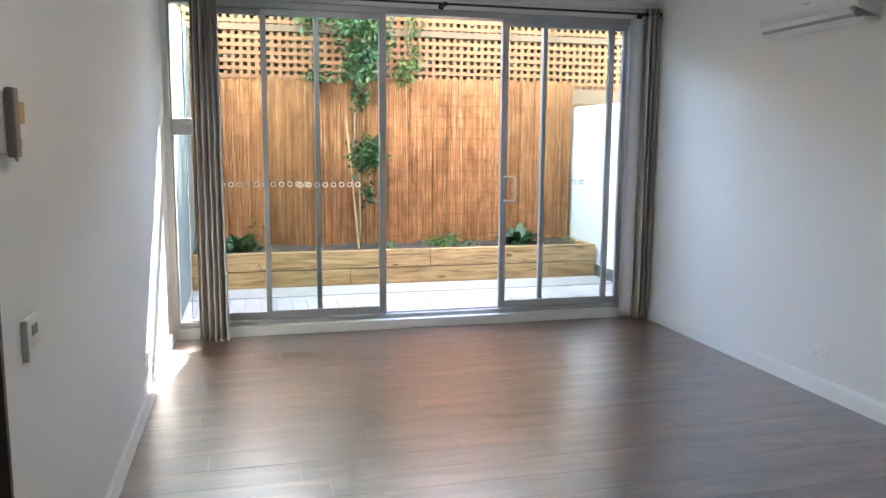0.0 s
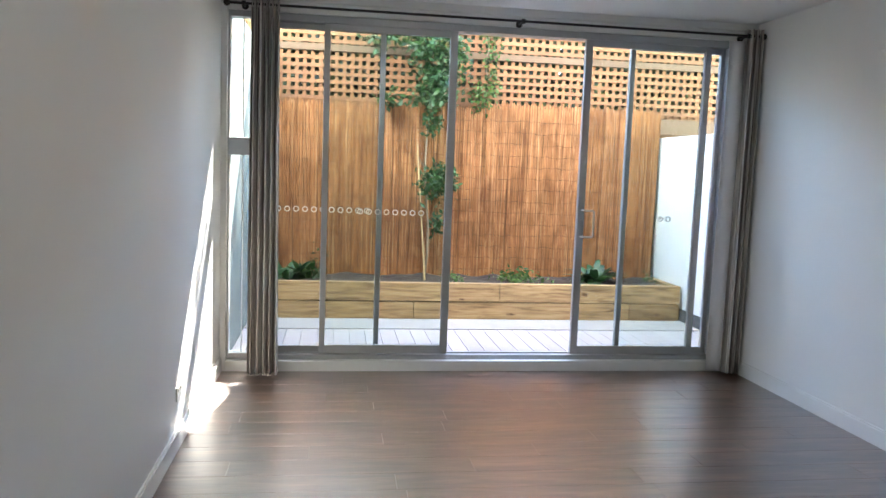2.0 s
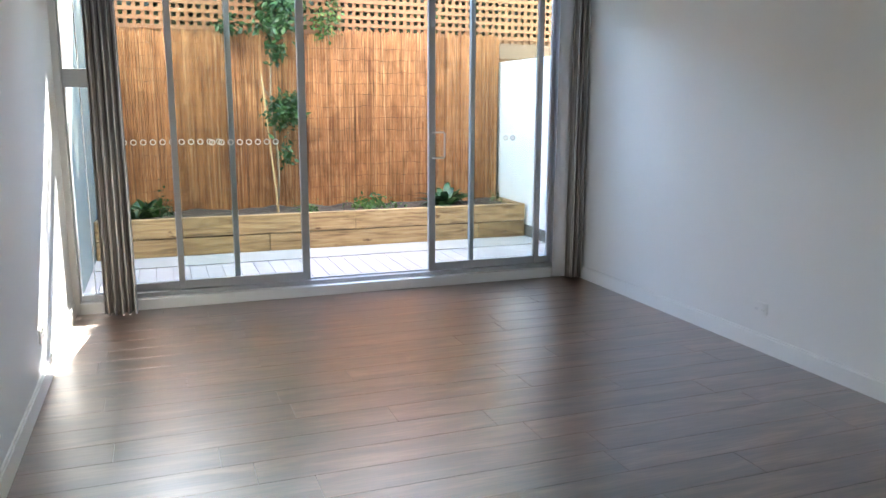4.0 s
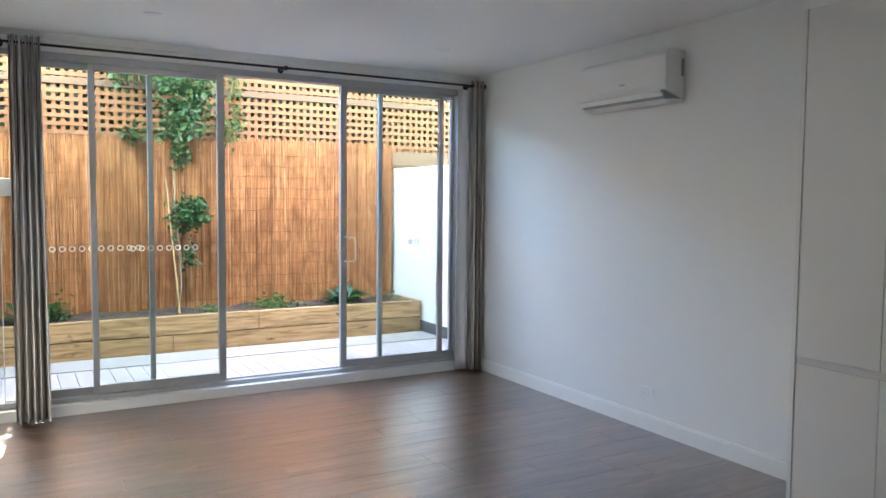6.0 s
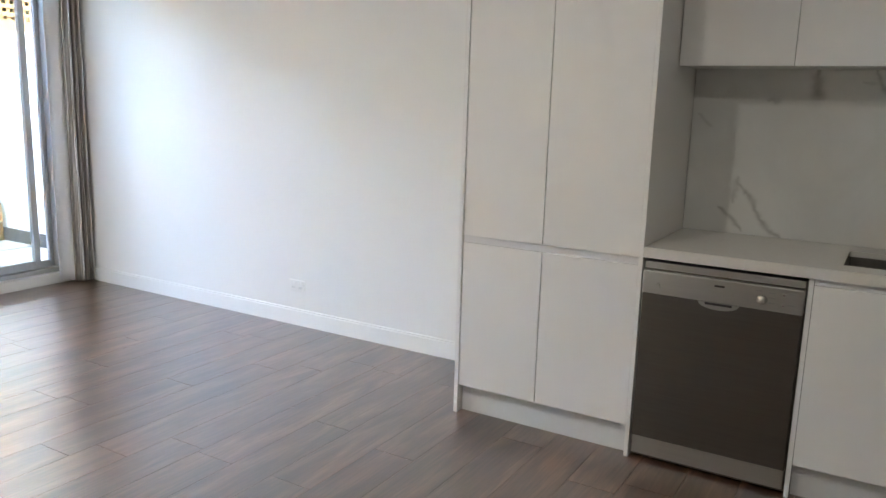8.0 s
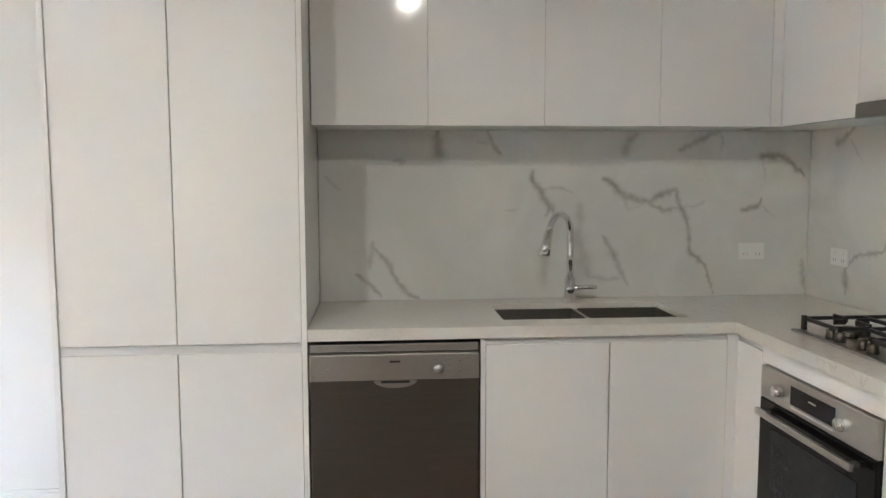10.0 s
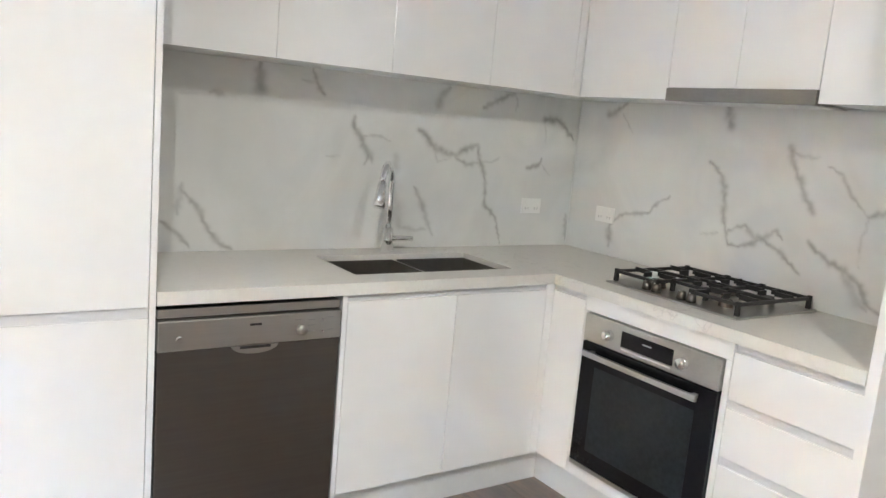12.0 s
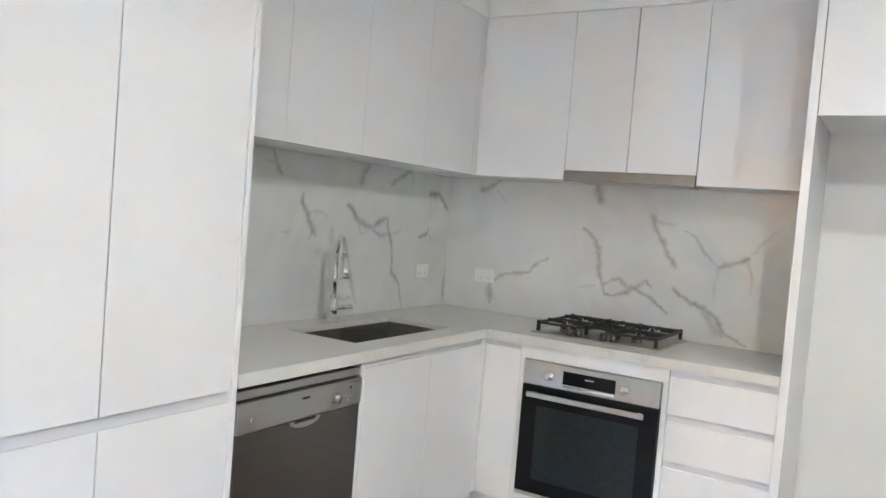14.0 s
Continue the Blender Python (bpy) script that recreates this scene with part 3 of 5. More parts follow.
for x, y in ((0.53, 5.41), (2.59, 5.44)):
    downlight(x, y)
# unseen lit fittings, added as fill light for the kitchen and side walls
for x, y in ((0.5, 1.30), (0.9, 2.40), (1.0, 4.60)):
    downlight(x, y, FILL_WATTS)
# the dark hall beyond the left wall: made-up door, dark colour for shade
hd = thing("hall_shade_door", (-1.05, HALL_Y, 0), "made-up dark door standing in for the shaded hall wall", "door", kind="structure")
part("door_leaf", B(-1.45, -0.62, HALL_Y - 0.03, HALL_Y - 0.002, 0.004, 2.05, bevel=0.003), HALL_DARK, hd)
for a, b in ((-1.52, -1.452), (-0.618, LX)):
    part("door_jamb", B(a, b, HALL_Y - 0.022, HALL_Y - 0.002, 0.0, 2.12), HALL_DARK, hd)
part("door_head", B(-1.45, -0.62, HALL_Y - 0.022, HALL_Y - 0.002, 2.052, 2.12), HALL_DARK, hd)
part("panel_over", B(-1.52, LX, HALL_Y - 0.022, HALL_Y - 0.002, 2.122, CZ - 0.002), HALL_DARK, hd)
part("door_knob", T((-1.36, HALL_Y - 0.03, 1.0), (-1.36, HALL_Y - 0.08, 1.0), 0.018, 0.026, 16), STEEL, hd)

# ---- kitchen ----
FX = 2.842                        # face of the doors on the sink side
FYK = 0.225                       # face of the doors on the hob side
DT = 0.018


def door_x(parent, name, y0, y1, z0, z1, x=FX):
    """A door leaf facing the room."""
    return part(name, B(x, x + DT, y0 + 0.0008, y1 - 0.0008, z0, z1, bevel=0.0018), LACQUER, parent, "gloss white door")


def door_y(parent, name, x0, x1, z0, z1, y=FYK):
    return part(name, B(x0 + 0.0008, x1 - 0.0008, y - DT, y, z0, z1, bevel=0.0018), LACQUER, parent, "gloss white front")


pantry = thing("pantry_cabinet", (3.14, 2.19, 0), "tall gloss white pantry cabinet with four doors", "cabinet")
part("end_panel", B(2.836, RX - 0.001, 2.595, 2.615, 0.0, 2.41, bevel=0.0015), LACQUER, pantry)
part("inner_panel", B(2.836, RX - 0.001, 1.768, 1.786, 0.0, 2.41, bevel=0.0015), LACQUER, pantry)
part("body", B(FX + 0.0262, RX - 0.002, 1.787, 2.594, 0.135, 2.409), CARCASS, pantry)
part("finger_channel", B(FX + 0.007, FX + 0.0258, 1.787, 2.594, 0.8206, 0.8524), CHANNEL, pantry, "recessed finger pull channel")
part("kickboard", B(2.885, 2.90, 1.787, 2.594, 0.0, 0.134), KICK, pantry)
for a, b in ((1.787, 2.205), (2.207, 2.594)):
    door_x(pantry, "upper_door", a, b, 0.853, 2.408)
    door_x(pantry, "lower_door", a, b, 0.137, 0.820)

sinkcab = thing("sink_cabinet", (3.14, 0.70, 0), "gloss white base cabinet under the sink", "cabinet", "base cabinets")
part("body", B(FX + 0.026, RX - 0.012, 0.24, 1.145, 0.135, 0.66), CARCASS, sinkcab)
part("end_panel", B(FX + 0.002, RX - 0.012, 1.146, 1.163, 0.0, 0.855), LACQUER, sinkcab)
part("finger_channel", B(FX + 0.007, FX + 0.025, 0.262, 1.145, 0.8326, 0.8565), CHANNEL, sinkcab, "recessed finger pull channel")
part("kickboard", B(2.885, 2.90, 0.18, 1.145, 0.0, 0.134), KICK, sinkcab)
for a, b in ((0.262, 0.697), (0.699, 1.145)):
    door_x(sinkcab, "door", a, b, 0.137, 0.832)
part("corner_post", B(FX, FX + 0.017, 0.207, 0.261, 0.137, 0.857), LACQUER, sinkcab)

ovencab = thing("oven_cabinet", (2.33, 0.0, 0), "gloss white base cabinet housing the oven", "cabinet", "base cabinets")
part("filler_front", B(2.66, FX - 0.002, FYK - DT, FYK, 0.137, 0.832, bevel=0.0015), LACQUER, ovencab)
part("finger_channel", B(2.66, FX - 0.002, FYK - 0.025, FYK - 0.007, 0.8326, 0.8565), CHANNEL, ovencab)
part("rail_over_oven", B(1.998, 2.658, FYK - DT, FYK, 0.798, 0.857), LACQUER, ovencab)
part("stile", B(2.636, 2.658, FYK - DT, FYK, 0.137, 0.797), LACQUER, ovencab)
part("stile", B(1.998, 2.020, FYK - DT, FYK, 0.137, 0.797), LACQUER, ovencab)
part("rail_under_oven", B(2.021, 2.635, FYK - DT, FYK, 0.137, 0.188), LACQUER, ovencab)
part("side", B(2.640, 2.656, SY + 0.012, FYK - 0.02, 0.135, 0.83), CARCASS, ovencab)
part("kickboard", B(1.59, 2.884, 0.165, 0.18, 0.0, 0.134), KICK, ovencab)

drawers = thing("drawer_cabinet", (1.79, 0.0, 0), "gloss white base cabinet with four drawers", "cabinet", "base cabinets")
part("body", B(1.60, 1.98, SY + 0.012, FYK - 0.026, 0.135, 0.855), CARCASS, drawers)
for a, b in ((0.674, 0.828), (0.484, 0.644), (0.302, 0.455), (0.137, 0.272)):
    door_y(drawers, "drawer_front", 1.587, 1.996, a, b)
    part("finger_channel", B(1.588, 1.995, FYK - 0.025, FYK - 0.007, b + 0.0006, b + 0.0288), CHANNEL, drawers)


# stone veins: a few bends each, roughened in between
def vein(strength, width, *bends, ends=(0.5, 0.35)):
    rnd = random.Random(int(1000 * (bends[0] + 3 * bends[1])))
    knots = list(zip(bends[::2], bends[1::2]))
    pts, spans = [], len(knots) - 1
    for k, ((a0, b0), (a1, b1)) in enumerate(zip(knots, knots[1:])):
        n = max(2, int(math.hypot(a1 - a0, b1 - b0) / 0.014))
        for i in range(n + (k == spans - 1)):
            s = i / n
            g = (k + s) / spans
            inner = 1.0 if 0 < i < n else 0.3
            wide = ends[0] + (1 - ends[0]) * min(1, g * 3) if g < 0.5 else ends[1] + (1 - ends[1]) * min(1, (1 - g) * 3)
            pts.append((a0 + (a1 - a0) * s + inner * rnd.uniform(-0.005, 0.005), b0 + (b1 - b0) * s + inner * rnd.uniform(-0.005, 0.005), width * wide * rnd.uniform(0.6, 1.5)))
    return strength, pts


def slab(name, u0, u1, v0, v1, to_world, normal, thick, veins, label, step=0.0065):
    """A stone sheet with its veins kept as an attribute of a fine grid."""
    nu, nv = int((u1 - u0) / step), int((v1 - v0) / step)
    U, V = np.meshgrid(np.linspace(u0, u1, nu + 1), np.linspace(v0, v1, nv + 1))
    field = np.zeros_like(U)
    for strength, pts in veins:
        for (a0, b0, w0), (a1, b1, w1) in zip(pts, pts[1:]):
            du, dv = a1 - a0, b1 - b0
            s = np.clip(((U - a0) * du + (V - b0) * dv) / (du * du + dv * dv + 1e-12), 0, 1)
            d = np.hypot(U - a0 - s * du, V - b0 - s * dv)
            w = w0 + (w1 - w0) * s
            field = np.maximum(field, strength * np.exp(-(d / np.maximum(w, 1e-4)) ** 2))
    n = len(U.ravel())
    front = [to_world(a, b) for a, b in zip(U.ravel(), V.ravel())]
    back = [tuple(Vector(p) - Vector(normal) * thick) for p in (to_world(u0, v0), to_world(u1, v0), to_world(u1, v1), to_world(u0, v1))]
    W = nu + 1
    faces = [(j * W + i, j * W + i + 1, (j + 1) * W + i + 1, (j + 1) * W + i) for j in range(nv) for i in range(nu)]
    c = [0, nu, nv * W + nu, nv * W]
    faces += [(n + 3, n + 2, n + 1, n)]
    edges = [[i for i in range(nu + 1)], [j * W + nu for j in range(nv + 1)], [nv * W + i for i in range(nu, -1, -1)], [j * W for j in range(nv, -1, -1)]]
    for k, e in enumerate(edges):
        faces.append((*e[::-1], n + k, n + (k + 1) % 4))
    me = bpy.data.meshes.new(name)
    me.from_pydata(front + back, [], faces)
    at = me.attributes.new("vein", 'FLOAT', 'POINT')
    at.data.foreach_set("value", np.concatenate([field.ravel(), np.zeros(4)]).astype(np.float32))
    me.materials.append(MARBLE)
    bm = bmesh.new()
    bm.from_mesh(me)
    bmesh.ops.recalc_face_normals(bm, faces=bm.faces)
    bm.to_mesh(me)
    bm.free()
    return tagged(new(name, me), label, "splashback")


V1 = [
    vein(0.75, 0.012, 0.861, 1.445, 0.861, 1.40, 0.833, 1.373, 0.803, 1.322, 0.789, 1.288, 0.805, 1.253),
    vein(0.6, 0.013, 0.795, 1.32, 0.768, 1.262),
    vein(0.4, 0.005, 0.823, 1.373, 0.722, 1.371, 0.684, 1.356),
    vein(0.75, 0.012, 0.552, 1.415, 0.506, 1.386, 0.473, 1.351, 0.394, 1.314, 0.343, 1.316, 0.282, 1.353, 0.232, 1.367, ends=(1.2, 0.9)),
    vein(0.7, 0.009, 0.232, 1.367, 0.218, 1.308, 0.179, 1.238, 0.164, 1.093, 0.09, 1.033, 0.05, 0.909, ends=(1.2, 0.3)),
    vein(0.35, 0.005, 0.459, 1.335, 0.442, 1.282, 0.38, 1.298),
    vein(0.6, 0.009, 0.355, 1.308, 0.287, 1.277, 0.21, 1.285),
    vein(0.35, 0.005, 0.205, 1.287, 0.13, 1.30, 0.10, 1.32),
    vein(0.6, 0.011, 1.548, 1.135, 1.488, 1.071, 1.446, 0.989, 1.387, 0.922, 1.348, 0.902),
    vein(0.6, 0.010, 1.617, 1.013, 1.555, 0.965, 1.51, 0.914),
    vein(0.4, 0.012, 1.544, 1.15, 1.556, 1.04),
    vein(0.65, 0.009, 1.056, 1.62, 1.037, 1.567, 1.002, 1.521, ends=(0.5, 1.0)),
    vein(0.35, 0.005, 1.099, 1.57, 1.036, 1.563),
    vein(0.65, 0.012, 0.457, 1.531, 0.448, 1.572, 0.401, 1.607, ends=(1.2, 0.4)),
    vein(0.6, 0.011, 0.215, 1.536, 0.149, 1.57, 0.049, 1.617, ends=(0.8, 0.8)),
    vein(0.35, 0.007, 0.049, 1.617, 0.026, 1.576, 0.032, 1.534),
    vein(0.75, 0.013, -0.155, 1.51, -0.233, 1.513, -0.294, 1.477, -0.348, 1.426, ends=(1.2, 0.3)),
    vein(0.35, 0.005, -0.161, 1.502, -0.168, 1.399),
    vein(0.75, 0.010, -0.072, 1.275, -0.138, 1.291, -0.156, 1.326, ends=(1.0, 0.4)),
    vein(0.35, 0.005, -0.159, 1.297, -0.221, 1.245),
    vein(0.7, 0.018, 1.268, 1.612, 1.266, 1.57, 1.264, 1.52, ends=(0.7, 1.2)),
    vein(0.5, 0.010, 1.455, 1.489, 1.408, 1.489, ends=(0.8, 0.8)),
    vein(0.3, 0.007, 1.745, 1.428, 1.675, 1.368),
    vein(0.55, 0.012, 0.553, 1.168, 0.515, 1.11, 0.484, 1.039, 0.438, 0.955),
    vein(0.35, 0.026, 0.655, 1.293, 0.658, 1.177, 0.63, 1.05, 0.61, 0.99),
    vein(0.35, 0.010, 0.62, 0.99, 0.53, 0.975, 0.46, 0.985),
    vein(0.3, 0.004, 0.978, 1.279, 0.908, 1.282),
    vein(0.45, 0.012, -0.351, 1.053, -0.368, 0.925),
]
slab("splashback", -0.372, 1.766, 0.9, 1.62, lambda a, b: (RX - 0.011, a, b), (-1, 0, 0), 0.010, V1, "white stone splashback with soft grey veins behind the sink")
V2 = [
    vein(0.65, 0.014, 3.245, 1.562, 3.195, 1.579, 3.141, 1.617, ends=(1.0, 0.4)),
    vein(0.35, 0.005, 3.158, 1.565, 3.08, 1.48),
    vein(0.6, 0.015, 3.152, 0.946, 3.158, 1.049),
    vein(0.65, 0.008, 3.154, 1.049, 3.101, 1.102, 2.939, 1.134, 2.896, 1.178, 2.825, 1.224),
    vein(0.65, 0.018, 2.591, 1.622, 2.567, 1.542, ends=(0.7, 1.0)),
    vein(0.65, 0.011, 2.642, 1.391, 2.582, 1.348, 2.556, 1.298, 2.539, 1.17, 2.503, 1.068),
    vein(0.6, 0.010, 2.511, 1.126, 2.437, 1.159, 2.392, 1.119, 2.343, 1.126, 2.299, 1.161, 2.269, 1.125),
    vein(0.7, 0.010, 2.503, 1.068, 2.426, 1.079, 2.354, 1.117, 2.263, 1.076, 2.183, 1.015),
    vein(0.35, 0.005, 2.64, 1.09, 2.55, 1.115),
    vein(0.6, 0.012, 2.295, 1.476, 2.269, 1.408, 2.213, 1.308, 2.17, 1.248, ends=(0.8, 0.8)),
    vein(0.4, 0.006, 2.285, 1.459, 2.233, 1.447, 2.176, 1.447),
    vein(0.5, 0.006, 2.138, 1.418, 2.081, 1.395, 2.039, 1.325, 1.967, 1.261),
    vein(0.7, 0.011, 1.967, 1.261, 1.891, 1.29, 1.838, 1.315, ends=(0.8, 0.9)),
    vein(0.4, 0.006, 1.842, 1.315, 1.82, 1.228, 1.815, 1.15),
    vein(0.35, 0.005, 1.835, 1.32, 1.78, 1.40, 1.70, 1.47),
    vein(0.3, 0.005, 1.966, 1.25, 1.979, 1.176, 1.972, 1.083),
    vein(0.7, 0.013, 2.166, 1.139, 2.091, 1.085, 2.022, 1.064, 1.957, 1.022, 1.918, 0.956, 1.816, 0.914),
    vein(0.5, 0.020, 2.021, 1.053, 1.967, 0.978, 1.92, 0.94),
]
slab("splashback", 1.588, RX - 0.012, 0.9, 1.62, lambda a, b: (a, SY + 0.011, b), (0, 1, 0), 0.010, V2, "white stone splashback with grey veins behind the hob")

# worktop with a cut-out for the sink
SX0, SX1, S0, S1 = 2.955, 3.300, 0.36, 1.065
XE, XB = 2.832, RX - 0.012
xs, ys = (1.588, XE, SX0, SX1, XB), (SY + 0.012, 0.237, S0, S1, 1.766)
top = bmesh.new()
grid_v = [[top.verts.new((x, y, 0.8995)) for x in xs] for y in ys]
cells = [top.faces.new((grid_v[j][i], grid_v[j][i + 1], grid_v[j + 1][i + 1], grid_v[j + 1][i])) for j in range(4) for i in range(4) if (i > 0 or j == 0) and (i, j) != (2, 2)]
for v in [v for v in top.verts if not v.link_faces]:
    top.verts.remove(v)
lower = bmesh.ops.extrude_face_region(top, geom=cells)["geom"]
for v in lower:
    if isinstance(v, bmesh.types.BMVert):
        v.co.z = 0.858


def worktop_material():
    m, nt, b = nodes_of("pale_veined_worktop")
    n = noise_node(nt, 2.6, 5, (1, 1, 1), "Object", 2.5)
    f = noise_node(nt, 55, 3)
    r = ramp(nt, n.outputs["Fac"], [(0.488, (0.70, 0.68, 0.64)), (0.498, (0.45, 0.43, 0.40)), (0.508, (0.70, 0.68, 0.64))])
    n2 = noise_node(nt, 1.5, 2)
    k = ramp(nt, n2.outputs["Fac"], [(0.56, (0, 0, 0)), (0.66, (0.6,) * 3)])
    col = mix(nt, (0.70, 0.68, 0.64), r.outputs["Color"], k.outputs["Color"])
    link(nt, mix(nt, col, (0.62, 0.60, 0.57), ramp(nt, f.outputs["Fac"], [(0.45, (0, 0, 0)), (0.8, (0.4,) * 3)]).outputs["Color"]), b.inputs["Base Color"])
    b.inputs["Roughness"].default_value = 0.22
    return m


tagged(part("worktop", top, worktop_material()), "pale engineered stone L-shaped kitchen worktop", "worktop")

sink = thing("sink", (3.13, 0.71, 0.67), "stainless steel undermount double bowl sink", "sink")
for a, b in ((S0 + 0.002, 0.700), (0.722, S1 - 0.002)):
    bm = bmesh.new()
    x0, x1, zt, zb = SX0 + 0.002, SX1 - 0.002, 0.878, 0.69
    r = 0.018
    top_v = [bm.verts.new(p) for p in ((x0, a, zt), (x1, a, zt), (x1, b, zt), (x0, b, zt))]
    bot_v = [bm.verts.new(p) for p in ((x0 + r, a + r, zb), (x1 - r, a + r, zb), (x1 - r, b - r, zb), (x0 + r, b - r, zb))]
    for i in range(4):
        bm.faces.new((top_v[i], top_v[(i + 1) % 4], bot_v[(i + 1) % 4], bot_v[i]))
    bm.faces.new(bot_v)
    bowl = part("bowl", bm, BOWL, sink)
    sol = bowl.modifiers.new("thickness", 'SOLIDIFY')
    sol.thickness = 0.0015
    part("drain", T((3.13, (a + b) / 2, 0.691), (3.13, (a + b) / 2, 0.695), 0.04, 0.04, 20), CHROME, bowl, "round drain")
part("divider", B(SX0 + 0.003, SX1 - 0.003, 0.701, 0.721, 0.70, 0.874, bevel=0.004), STEEL, sink)

tap = thing("kitchen_tap", (3.36, 0.72, 0.90), "chrome pull-out gooseneck kitchen tap", "tap")
tx, ty = 3.36, 0.715
part("base", T((tx, ty, 0.90), (tx, ty, 1.0), 0.026, 0.022, 20), CHROME, tap, smooth=True)
arc = [(tx, ty, 1.0), (tx, ty, 1.10), (tx, ty, 1.19)]
ux, uy = -0.76, 0.65
for k in range(1, 11):
    a = math.pi * k / 10 * 0.92
    arc.append((tx + ux * 0.098 * (1 - math.cos(a)), ty + uy * 0.098 * (1 - math.cos(a)), 1.18 + 0.090 * math.sin(a)))
part("spout", sweep(arc, 0.0145, 12), CHROME, tap, smooth=True)
e = Vector(arc[-1])
d = (e - Vector(arc[-2])).normalized()
spray = part("spray_head", T(e, e + d * 0.10, 0.016, 0.024, 18), CHROME, tap, smooth=True)
part("spray_button", T(e + d * 0.045 + Vector((0.016, -0.012, 0)), e + d * 0.045 + Vector((0.022, -0.018, 0)), 0.008, 0.008, 10), BLACK_METAL, spray, "black button")
part("lever", T((tx, ty, 0.955), (tx - 0.02, ty - 0.11, 0.958), 0.014, 0.011, 14), CHROME, tap, smooth=True)

# dishwasher
dw = thing("dishwasher", (3.14, 1.465, 0), "brushed steel freestanding dishwasher under the worktop", "dishwasher")
Y0, Y1 = 1.168, 1.764
part("cabinet", B(FX + 0.022, RX - 0.03, Y0, Y1, 0.012, 0.838), STEEL_DARK, dw)
part("top_trim", B(FX + 0.004, FX + 0.0215, Y0 + 0.004, Y1 - 0.004, 0.816, 0.842, bevel=0.002), STEEL, dw)
panel = part("control_panel", B(FX - 0.010, FX + 0.021, Y0 + 0.002, Y1 - 0.002, 0.716, 0.809, bevel=0.004), STEEL, dw, "brushed steel control panel")
door = part("door", B(FX - 0.004, FX + 0.021, Y0 + 0.003, Y1 - 0.003, 0.105, 0.7145, bevel=0.004), STEEL_DARK, dw, "dark brushed steel door")
part("toe_panel", B(FX + 0.012, FX + 0.0215, Y0 + 0.004, Y1 - 0.004, 0.022, 0.102, bevel=0.002), STEEL, dw)
for y in (Y0 + 0.06, Y1 - 0.06):
    part("foot", T((FX + 0.06, y, 0.0), (FX + 0.06, y, 0.02), 0.02, 0.02, 12), BLACK_METAL, dw)
grip = bmesh.new()
n = 18
for xx in (FX - 0.011, FX - 0.0035):
    row = [grip.verts.new((xx, 1.465 + 0.075 * math.cos(math.pi * k / n), 0.7145 - 0.026 * math.sin(math.pi * k / n))) for k in range(n + 1)]
    grip.faces.new(row)
grip.verts.ensure_lookup_table()
for k in range(n):
    grip.faces.new((grip.verts[k], grip.verts[k + 1], grip.verts[n + 2 + k], grip.verts[n + 1 + k]))
part("grip", grip, STEEL, door, "curved pull lip")
part("grip_recess", B(FX - 0.0118, FX - 0.0108, 1.415, 1.515, 0.706, 0.7145), DARK_SLOT, door, "dark hand recess")
part("programme_knob", T((FX - 0.010, 1.312, 0.755), (FX - 0.026, 1.312, 0.755), 0.019, 0.016, 20), STEEL, panel, "round dial", True)
part("power_button", T((FX - 0.010, 1.70, 0.752), (FX - 0.016, 1.70, 0.752), 0.010, 0.009, 16), STEEL, panel)
for y, z in ((1.238, 0.783), (1.238, 0.743)):
    part("button", T((FX - 0.010, y, z), (FX - 0.013, y, z), 0.005, 0.005, 10), CHROME, panel)
part("badge", B(FX - 0.0112, FX - 0.0098, 1.448, 1.485, 0.779, 0.786), DARK_SLOT, panel)
for y0, z in ((1.268, 0.783), (1.268, 0.765), (1.268, 0.745), (1.20, 0.788), (1.20, 0.746), (1.315, 0.786)):
    part("print_mark", B(FX - 0.0108, FX - 0.0099, y0, y0 + 0.022, z, z + 0.003), GREY_PLASTIC, panel)

# oven
for glassy in (BLACK_GLASS, DARK_GLASS):
    glassy.node_tree.nodes["Principled BSDF"].inputs["Specular IOR Level"].default_value = 0.18
ov = thing("oven", (2.33, 0.0, 0.19), "built-in black glass oven with steel control panel", "oven")
O0, O1 = 2.024, 2.632
part("casing", B(O0 + 0.02, O1 - 0.02, SY + 0.03, FYK - 0.02, 0.19, 0.79), STEEL_DARK, ov)
cp = part("control_panel", B(O0, O1, FYK - 0.02, FYK + 0.016, 0.690, 0.794, bevel=0.002), STEEL, ov, "brushed steel control panel")
od = part("door", B(O0, O1, FYK - 0.02, FYK + 0.016, 0.207, 0.686, bevel=0.003), BLACK_GLASS, ov, "black glass oven door")
part("door_window", B(O0 + 0.075, O1 - 0.075, FYK + 0.016, FYK + 0.0175, 0.27, 0.60), DARK_GLASS, od, "dark see-through glass")
part("bottom_trim", B(O0, O1, FYK - 0.02, FYK + 0.014, 0.190, 0.205), STEEL, ov)
bar = bmesh.new()
box(bar, 2.075, 2.595, FYK + 0.042, FYK + 0.056, 0.640, 0.662, bevel=0.004)
part("door_handle", bar, STEEL, od, "flat steel bar handle")
for x in (2.10, 2.57):
    part("handle_post", B(x - 0.008, x + 0.008, FYK + 0.016, FYK + 0.042, 0.644, 0.658), STEEL, od)
part("display", B(2.21, 2.445, FYK + 0.016, FYK + 0.0175, 0.714, 0.772, bevel=0.0005), BLACK_GLASS, cp, "black clock display")
part("display_segment", B(2.305, 2.345, FYK + 0.0174, FYK + 0.0180, 0.748, 0.753), GREY_PLASTIC, cp)
part("key_row", B(2.215, 2.44, FYK + 0.016, FYK + 0.0178, 0.702, 0.709), CHROME, cp)
